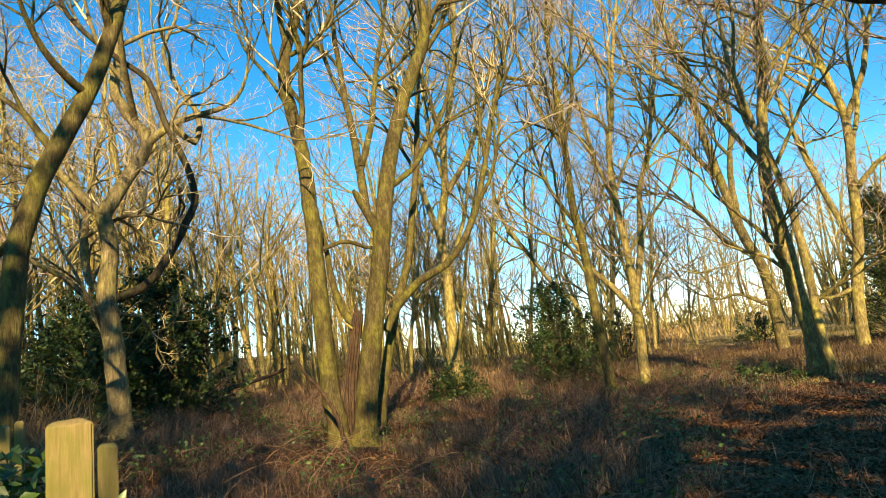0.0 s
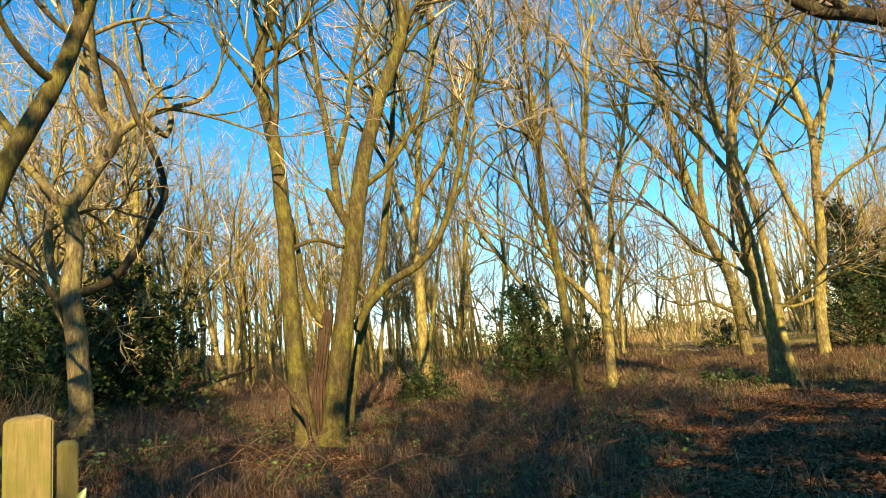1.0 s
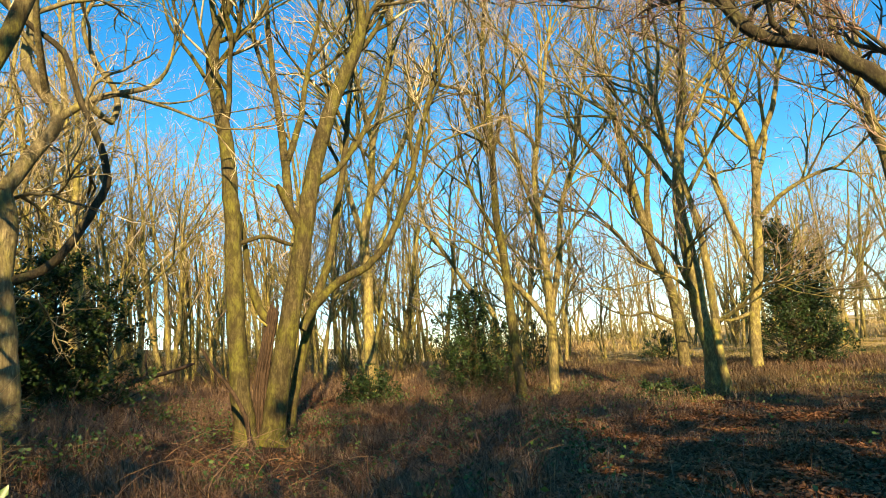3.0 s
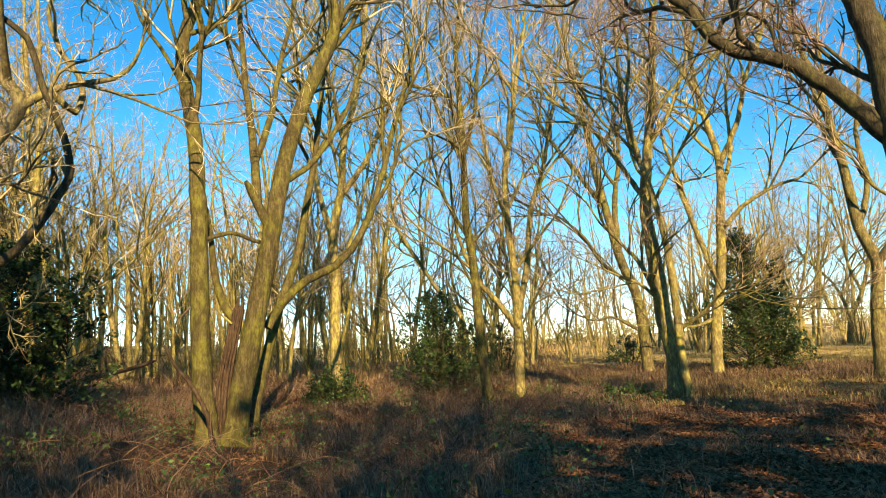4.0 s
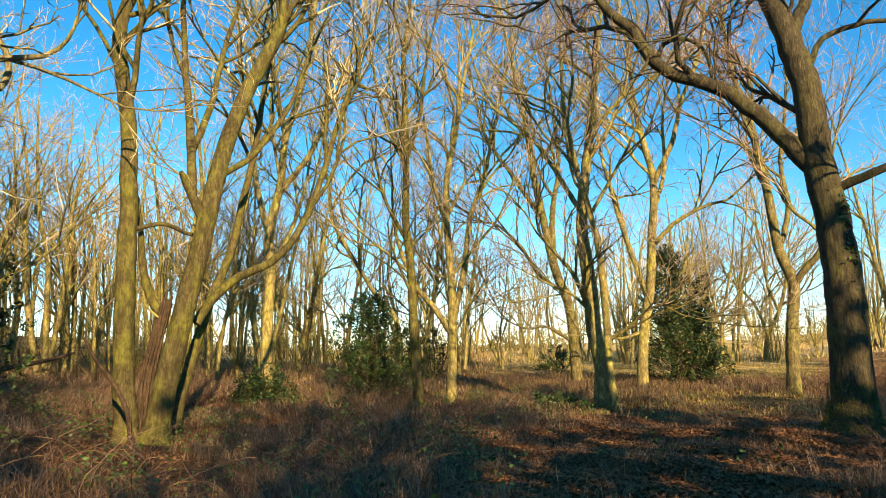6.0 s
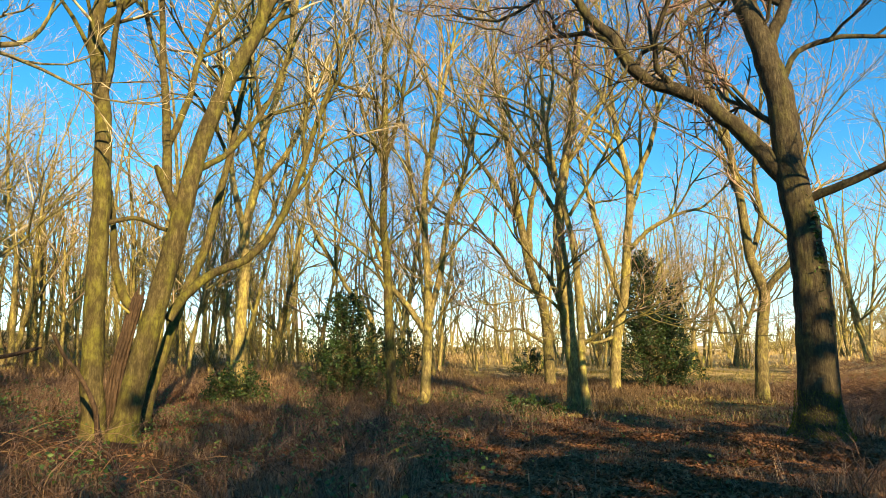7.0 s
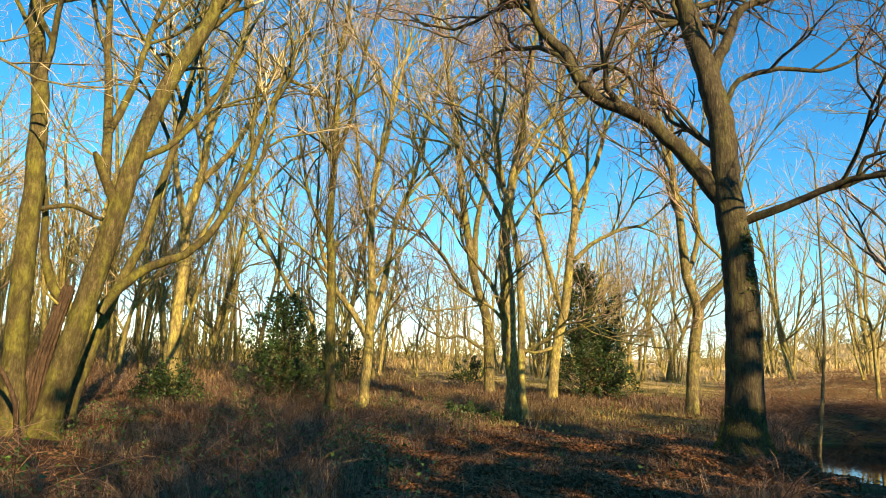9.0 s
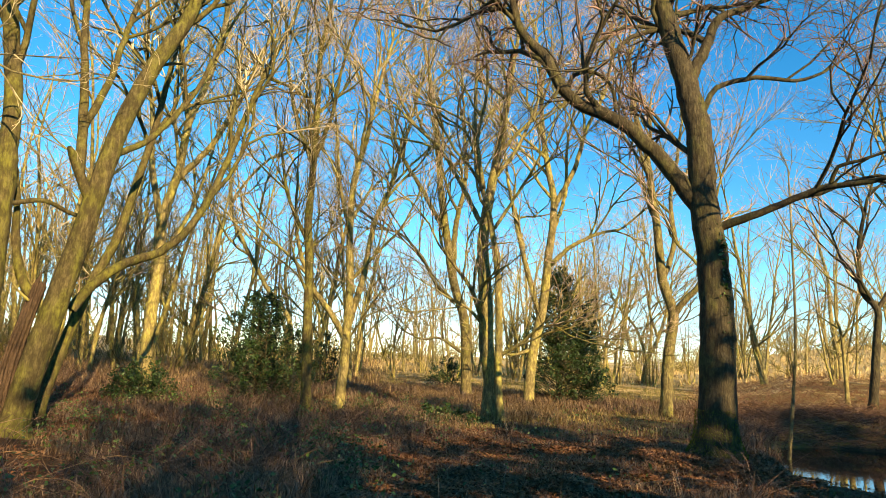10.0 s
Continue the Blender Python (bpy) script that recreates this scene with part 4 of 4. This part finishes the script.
def arcs(rng, x, y, height, reach, radius):
    """Arching dead stems."""
    n = len(x)
    a = rng.uniform(0, 2 * math.pi, n)
    h = height * rng.uniform(0.3, 1.3, n)
    k = reach * rng.uniform(0.15, 1.3, n)
    t = np.array([0, 0.3, 0.65, 1.0])
    droop = rng.uniform(0.35, 1.0, n)
    px = x[:, None] + np.cos(a)[:, None] * k[:, None] * t + rng.standard_normal((n, 4)) * 0.035
    py = y[:, None] + np.sin(a)[:, None] * k[:, None] * t + rng.standard_normal((n, 4)) * 0.035
    pz = ground_z(x, y)[:, None] + h[:, None] * (1.9 * t - 1.45 * droop[:, None] * t * t) - 0.03
    p = np.stack([px, py, pz], axis=-1)
    r = radius * rng.uniform(0.6, 1.4, n)
    return [(p[i], np.linspace(r[i], r[i] * 0.4, 4), 3) for i in range(n)]


def tufts(rng, x, y, each, wide, height, width, lean):
    """Tufts of grass: the blades of one tuft stand close together."""
    way = np.repeat(rng.uniform(0, 2 * math.pi, len(x)), each) + rng.standard_normal(len(x) * each) * 0.9
    grown = np.repeat(rng.uniform(0.55, 1.3, len(x)), each)
    x, y = np.repeat(x, each), np.repeat(y, each)
    x, y = x + rng.standard_normal(len(x)) * wide, y + rng.standard_normal(len(x)) * wide
    keep = dry(x, y)
    x, y = x[keep], y[keep]
    return blades(np.stack([x, y, ground_z(x, y) - 0.02], axis=1), height * grown[keep], width, lean, rng, way[keep])


def build_undergrowth():
    rng = np.random.default_rng(5)
    # brambles and dead stems, thick on the side away from the path
    x, y = scatter(rng, 26000, -50, 36, 5.0, 34, 0.75)
    keep = dry(x, y) & (rng.random(len(x)) > 0.97 * on_path(x, y)) & (patchy(x, y, 0.45, 1.0) > -0.16)
    x, y = x[keep], y[keep]
    hump = 0.55 + 0.9 * np.clip(patchy(x, y, 0.3, 4.0) + 0.35, 0, 1)
    lines = []
    for lo, hi in ((0, 0.7), (0.7, 0.95), (0.95, 3)):
        pick = (hump >= lo) & (hump < hi)
        lines += arcs(rng, x[pick], y[pick], 0.5 * min(hi, 1.25), 0.75 * min(hi, 1.3), 0.0045)
    v, f = tubes(lines)
    tagged(part("brambles", v, f, STEM), "tangle of dead brown bramble stems", "undergrowth", kind="stuff")
    # a sunlit heap of dead brambles beside the old posts
    x, y = scatter(rng, 900, -47, -40.5, 8.0, 12.5, 1.0)
    v, f = tubes(arcs(rng, x, y, 0.85, 0.8, 0.005))
    tagged(part("bramble_heap", v, f, BRACKEN), "heap of tawny dead brambles beside old fence posts", "undergrowth", kind="stuff")
    # the far bank of the ditch
    x, y = scatter(rng, 6500, 31, 52, 22.5, 46, 1.3)
    keep = dry(x, y)
    v, f = tubes(arcs(rng, x[keep], y[keep], 0.32, 0.7, 0.007))
    tagged(part("bank_brambles", v, f, RUSSET), "brown dead bracken and brambles on the ditch bank", "undergrowth", kind="stuff")
    x, y = scatter(rng, 4600, 34, 52, 20.0, 25.0, 1.0)
    keep = dry(x, y)
    v, f = tubes(arcs(rng, x[keep], y[keep], 0.26, 0.9, 0.006))
    tagged(part("ditch_brambles", v, f, STEM), "dark brambles hanging over the edge of the ditch", "undergrowth", kind="stuff")
    # tall dry grass in soft humps, bent over
    x, y = scatter(rng, 15000, -50, 36, 6.0, 30, 0.8)
    r = np.hypot(x, y)
    keep = (patchy(x, y, 0.35, 7.0) + 0.3 * smooth(12, 22, r) > -0.10) & (rng.random(len(x)) > 0.94 * on_path(x, y) * (r < 24))
    x, y, r = x[keep], y[keep], r[keep]
    high = np.clip(patchy(x, y, 0.4, 33.0) + 0.5, 0, 1)
    for lo, hi, tall in ((0, 0.42, 0.22), (0.42, 0.62, 0.36), (0.62, 1.1, 0.44)):
        for near, wide in ((True, 0.0036), (False, 0.006)):
            pick = (high >= lo) & (high < hi) & ((r < 14) == near)
            v, f = tufts(rng, x[pick], y[pick], 12, 0.14, tall, wide * 1.15, 1.25)
            tagged(part("dry_grass", v, f, STRAW if tall > 0.3 else RUSSET), "bent dry winter grass in soft humps" if tall > 0.3 else "low russet dead grass and bracken", "grass", kind="stuff")
    # thinner dry grass along the way and round the feet of the trees
    x, y = scatter(rng, 3600, 2, 38, 7, 30, 0.9)
    keep = patchy(x, y, 0.5, 17.0) > 0.02
    v, f = tufts(rng, x[keep], y[keep], 13, 0.12, 0.2, 0.004, 1.2)
    tagged(part("path_straw", v, f, STRAW), "short dry grass among fallen leaves", "grass", kind="stuff")
    feet = [(o.location.x, o.location.y) for o in scene.objects if o.parent is None and o.name in HERO and o.name not in ("twin_stem_tree", "large_oak", "fallen_log", "snag")]
    fx = np.repeat([p[0] for p in feet], 26)
    fy = np.repeat([p[1] for p in feet], 26)
    a, d = rng.uniform(0, 6.28, len(fx)), 0.22 + 0.7 * rng.random(len(fx)) ** 1.5
    v, f = tufts(rng, fx + d * np.cos(a), fy + d * np.sin(a), 14, 0.08, 0.38, 0.0045, 0.9)
    tagged(part("foot_grass", v, f, BRACKEN), "dry grass standing round the feet of the trees", "grass", kind="stuff")
    # sunlit bracken and grass before the oak and the holly tree
    x, y = scatter(rng, 1700, 9, 21, 20, 31, 1.0)
    v, f = tufts(rng, x, y, 15, 0.14, 0.36, 0.006, 1.1)
    tagged(part("bracken", v, f, BRACKEN), "sunlit tawny bracken and tall grass", "undergrowth", kind="stuff")
    # the floor of the wood, farther off
    x, y = scatter(rng, 5200, -54, 6, 26, 64, 1.0)
    v, f = tufts(rng, x, y, 8, 0.3, 0.5, 0.014, 1.1)
    tagged(part("wood_bracken", v, f, BRACKEN), "tawny dead bracken on the floor of the wood", "undergrowth", kind="stuff")
    # green grass
    x, y = scatter(rng, 6500, -50, 50, 5.5, 40, 0.85)
    a = np.degrees(np.arctan2(x, y))
    keep = patchy(x, y, 0.6, 3.0) + 0.25 * (smooth(10, 18, a) * (1 - smooth(29, 34, a))) > 0.08
    v, f = tufts(rng, x[keep], y[keep], 16, 0.11, 0.11, 0.004, 1.1)
    tagged(part("green_grass", v, f, GRASS), "short green grass between fallen leaves", "grass", kind="stuff")
    # the grassy way out to the field, and the field's dry grass
    x, y = scatter(rng, 8000, -2, 31, 18, 58, 1.0)
    keep = patchy(x, y, 0.5, 21.0) > -0.15
    v, f = tufts(rng, x[keep], y[keep], 9, 0.2, 0.19, 0.009, 1.1)
    tagged(part("path_grass", v, f, MEADOW), "sunlit yellow-green grass of the way to the field", "grass", kind="stuff")
    x, y = scatter(rng, 26000, -6, 46, 44, 105, 0.8)
    v, f = blades(np.stack([x, y, ground_z(x, y) - 0.03], axis=1), 0.42, 0.026, 0.5, rng)
    tagged(part("field_grass", v, f, FIELD), "pale straw-coloured grass of the field", "grass", kind="stuff")
    # fallen leaves
    for a0, a1, r0, r1, count, size in ((-48, 48, 4.5, 26, 60000, 0.045), (3, 40, 4.5, 17, 60000, 0.05)):
        x, y = scatter(rng, count, a0, a1, r0, r1, 0.7)
        keep = dry(x, y)
        x, y = x[keep], y[keep]
        v, f = leaves(np.stack([x, y, ground_z(x, y) + 0.02 + 0.02 * rng.random(len(x))], axis=1), size, rng, flat=0.6, length=1.5)
        tagged(part("fallen_leaves", v, f, LITTER), "brown fallen leaves", "leaves", kind="stuff")
    # green bramble leaves
    x, y = scatter(rng, 46000, -48, 28, 5, 24, 0.7)
    keep = dry(x, y) & (patchy(x, y, 0.8, 12.0) > 0.12) & (rng.random(len(x)) > 0.9 * on_path(x, y))
    x, y = x[keep], y[keep]
    v, f = leaves(np.stack([x, y, ground_z(x, y) + rng.uniform(0.05, 0.42, len(x))], axis=1), 0.05, rng, flat=0.4, length=1.3)
    tagged(part("bramble_leaves", v, f, BRAMBLE), "green bramble leaves", "undergrowth", kind="stuff")


build_undergrowth()


# ---- fence posts ----
def gate_post(x, y, width, height, turn, name="fence_post", label="", top=0.02):
    """A square sawn post, its head weathered to a low dome."""
    bm = bmesh.new()
    bmesh.ops.create_cube(bm, size=1.0)
    for v in bm.verts:
        v.co = Vector((v.co.x * width, v.co.y * width, (v.co.z + 0.5) * (height + 0.3) - 0.3))
    bmesh.ops.bevel(bm, geom=[e for e in bm.edges if abs((e.verts[0].co - e.verts[1].co).z) > 0.5], offset=width * 0.05, segments=2, affect="EDGES")
    heads = [f for f in bm.faces if f.normal.z > 0.9]
    for inset, rise in ((width * 0.05, 0.35), (width * 0.14, 0.45), (width * 0.14, 0.2)):
        bmesh.ops.inset_region(bm, faces=heads, thickness=inset)
        for v in {v for f in heads for v in f.verts}:
            v.co.z += top * rise
    rnd = random.Random(int(x * 100))
    for v in bm.verts:
        if v.co.z > height - 0.005:
            v.co.z += rnd.gauss(0, 0.0012)
    me = bpy.data.meshes.new("post")
    bm.to_mesh(me)
    bm.free()
    me.materials.append(POST)
    ob = new(name, me)
    ob.location = (x, y, float(ground_z(x, y)))
    ob.rotation_euler = (0.01, 0.012, turn)
    return tagged(ob, label, "post")


gate_post(-1.95, 2.16, 0.15, 1.575, radians(42), "gate_post", "square weathered wooden gate post with a rounded top")
gate_post(-2.38, 2.88, 0.085, 1.385, radians(42), "fence_post", "narrow mossy wooden post beside the gate post")


# ---- ivy and moss on the oak, canes and sticks ----
def leaf_patch(name, points, size, rng, material, label, category="ivy", flat=0.2):
    v, f = leaves(points, size, rng, flat)
    return tagged(part(name, v, f, material), label, category, kind="stuff")


def build_details():
    rng = np.random.default_rng(77)
    ox, oy = OAK
    r = math.hypot(ox, oy)
    right = np.array([oy / r, -ox / r, 0])
    toward = np.array([-ox / r, -oy / r, 0])
    # ivy up the side of the trunk
    z = rng.normal(3.3, 0.55, 260)
    a = rng.normal(0.15, 0.3, 260)
    c = np.array([ox, oy, 0]) + (right * np.cos(a)[:, None] + toward * np.sin(a)[:, None]) * (0.30 + 0.06 * rng.random(260))[:, None] + np.outer(z, [0, 0, 1])
    c += right * (-0.05 * (z - 2))[:, None]
    leaf_patch("ivy", c, 0.06, rng, IVY, "green ivy climbing the side of the oak")
    # moss round its foot
    n = 6000
    z = rng.random(n) ** 3 * 0.85
    a = rng.uniform(-0.6, 3.7, n)
    d = FOOT * 0.93 * (1 + 0.5 * np.exp(-np.maximum(z - 0.1, 0) / (0.55 * FOOT + 0.04)) - 0.03 * z) + 0.004 * rng.random(n)
    c = np.array([ox, oy, float(ground_z(ox, oy)) - 0.02]) + (right * np.cos(a)[:, None] + toward * np.sin(a)[:, None]) * d[:, None] + np.outer(z, [0, 0, 1])
    leaf_patch("moss", c, 0.015, rng, MOSS, "bright green moss on the foot of the oak", "moss", 0.1)
    # pale bramble canes in front
    rnd = random.Random(8)
    for k in range(60):
        az, q = radians(rnd.uniform(-44, 6)), rnd.uniform(5.0, 11.0)
        x, y = q * math.sin(az), q * math.cos(az)
        b, k2, h = rnd.uniform(0, 6.28), rnd.uniform(0.5, 1.6), rnd.uniform(0.3, 0.8)
        z = float(ground_z(x, y))
        p = spline([(x + k2 * t * math.cos(b) + rnd.gauss(0, 0.05), y + k2 * t * math.sin(b) + rnd.gauss(0, 0.05), z - 0.03 + h * (2.4 * t - 1.9 * t * t)) for t in (0, 0.25, 0.5, 0.75, 1)], 0.15)
        v, f = tubes([(p, np.linspace(0.006, 0.0025, len(p)), 5)])
        tagged(part("bramble_cane", v, f, CANE), "long pale arching bramble cane", "bramble", "bramble canes in front")


def build_fences():
    """Two old posts beyond the gate post, and a railed fence at the field's edge."""
    for x, y, h in ((-4.72, 4.60, 1.45), (-4.90, 4.92, 1.47)):
        gate_post(x, y, 0.07, h - float(ground_z(x, y)), radians(40), "fence_post", "old mossy fence post standing in brambles")
    root = new("field_fence")
    rx, ry = 31.4, 62.6
    z0 = float(ground_z(rx, ry))
    root.location = (rx, ry, z0)
    bars = [((-2.4 + 1.6 * k, 0, -0.3), (-2.4 + 1.6 * k, 0, 1.25), 0.06, "post") for k in range(4)]
    bars += [((-2.5, -0.05, h), (2.5, -0.05, h), 0.045, "rail") for h in (0.45, 0.8, 1.15)]
    for p, q, r, kind in bars:
        v, f = tubes([([p, tuple((a + b) / 2 for a, b in zip(p, q)), q], [r, r, r], 4)])
        part(kind, v, f, PALE_RAIL, root, shade=False)
    root.rotation_euler = (0, 0, radians(-25))
    tagged(root, "pale weathered post and rail fence at the field edge", "fence")


PALE_RAIL = leaf_material("pale_rail", [(0.45, 0.40, 0.33), (0.55, 0.50, 0.42)], 0.8, 0.2)
build_fences()


def build_sticks():
    rnd = random.Random(15)
    for p, r in (([(4.7, 9.3), (5.2, 9.55), (5.75, 9.6), (6.05, 9.25)], 0.035), ([(1.2, 8.6), (1.9, 9.1), (2.5, 9.2)], 0.018), ([(-1.6, 10.5), (-0.7, 10.2), (0.1, 10.6)], 0.02)):
        line = spline([(x, y, float(ground_z(x, y)) + r * 0.8 + 0.03 * rnd.random()) for x, y in p], 0.15)
        v, f = tubes([(line, np.linspace(r, r * 0.45, len(line)), 7)], 0.06, np.random.default_rng(4))
        tagged(part("fallen_branch", v, f, BARK_DEAD), "dead branch lying among fallen leaves", "branch")
    # the long green-brown cane with a few fresh leaves
    cane = new("long_bramble_cane")
    cane.location = (-0.9, 8.4, float(ground_z(-0.9, 8.4)))
    line = spline([(-0.55, 0.7, 0.25), (-0.25, 0.45, 0.5), (0.15, 0.1, 0.42), (0.55, -0.3, 0.12), (0.75, -0.5, -0.03)], 0.1)
    v, f = tubes([(line, np.linspace(0.004, 0.008, len(line)), 6)])
    part("stem", v, f, CANE, cane)
    rng = np.random.default_rng(9)
    for k in range(14):
        v, f = leaves(line[rng.integers(2, 12, 1)] + rng.standard_normal((1, 3)) * 0.04, 0.06, rng, 0.3, 1.3)
        part("leaf", v, f, BRAMBLE, cane)
    tagged(cane, "long bramble cane with fresh green leaves", "bramble")
    # leaves round the gate post
    n = 420
    c = np.stack([rng.normal(-2.02, 0.22, n), rng.normal(1.95, 0.16, n), 0.15 + 1.15 * rng.random(n) ** 1.3], axis=1)
    c = c[np.hypot(c[:, 0] + 1.95, c[:, 1] - 2.16) > 0.14]
    leaf_patch("post_ivy", c, 0.038, rng, IVY, "green ivy and nettles growing at the gate post")
    # leafy brambles before the old posts
    n = 2600
    c = np.stack([rng.normal(-3.55, 0.42, n), rng.normal(3.25, 0.42, n), 0.1 + 1.25 * rng.random(n) ** 1.1], axis=1)
    c = c[(np.hypot(c[:, 0] + 2.38, c[:, 1] - 2.88) > 0.5) & (np.degrees(np.arctan2(c[:, 0], c[:, 1])) < -42.5)]
    leaf_patch("leafy_brambles", c, 0.055, rng, BRAMBLE, "green leafy brambles before the old fence posts", "bramble")


CANE = leaf_material("pale_cane", [(0.16, 0.085, 0.045), (0.30, 0.19, 0.10)], 0.7, 0.3)
OAK, FOOT = (7.30, 11.36), 0.373
build_details()
build_sticks()


def build_dead_stump():
    """The dead third stem between the twin stems: a ribbed rotting column with a broken arm."""
    rng = np.random.default_rng(3)
    x, y = STUMP
    r = math.hypot(x, y)
    right, away = np.array([y / r, -x / r, 0]), np.array([x / r, y / r, 0])
    z0 = float(ground_z(x, y))
    root = new("dead_stem")
    root.location = (x, y, z0)

    def limb(name, pts, r0, r1, sides, rough, material, label=""):
        line = spline([tuple(right * u + away * v + np.array([0, 0, z - z0])) for u, z, v in pts], 0.09)
        v, f = tubes([(line, np.r_[np.linspace(r0, r1, len(line) - 1), r1 * 0.35], sides)], rough, rng)
        part(name, v, f, material, root, label)

    limb("trunk", [(-0.02, -0.2, 0), (0.0, 0.57, 0), (0.06, 1.17, 0), (0.18, 1.95, 0), (0.29, 2.52, 0), (0.36, 2.78, 0)], 0.135, 0.115, 20, 0.06, BARK_DEAD)
    for k in range(5):
        a = 3.6 + 0.45 * k
        limb("splinter", [(0.13 * math.cos(a), 0.1, 0.13 * math.sin(a)), (0.06 + 0.14 * math.cos(a), 1.2, 0.14 * math.sin(a)), (0.2 + 0.13 * math.cos(a), 2.0, 0.13 * math.sin(a)), (0.36 + 0.12 * math.cos(a), 2.75 + 0.1 * (k % 3), 0.12 * math.sin(a))], 0.03, 0.02, 7, 0.15, BARK_DEAD)
    limb("arm", [(0.31, 2.45, 0), (0.09, 2.73, 0.05), (-0.06, 3.15, 0.1), (-0.15, 3.63, 0.15), (-0.2, 4.18, 0.2), (-0.3, 4.9, 0.3)], 0.10, 0.04, 10, 0.06, BARK)
    limb("broken_branch", [(0.2, 2.42, -0.12), (0.08, 2.52, -0.16), (-0.03, 2.63, -0.2), (-0.14, 2.8, -0.24)], 0.026, 0.018, 8, 0.08, BARK_FAR, "pale broken branch end")
    tagged(root, "dead ribbed stem of red-brown rotting wood", "stump")


STUMP = (-5.16, 13.28)
build_dead_stump()
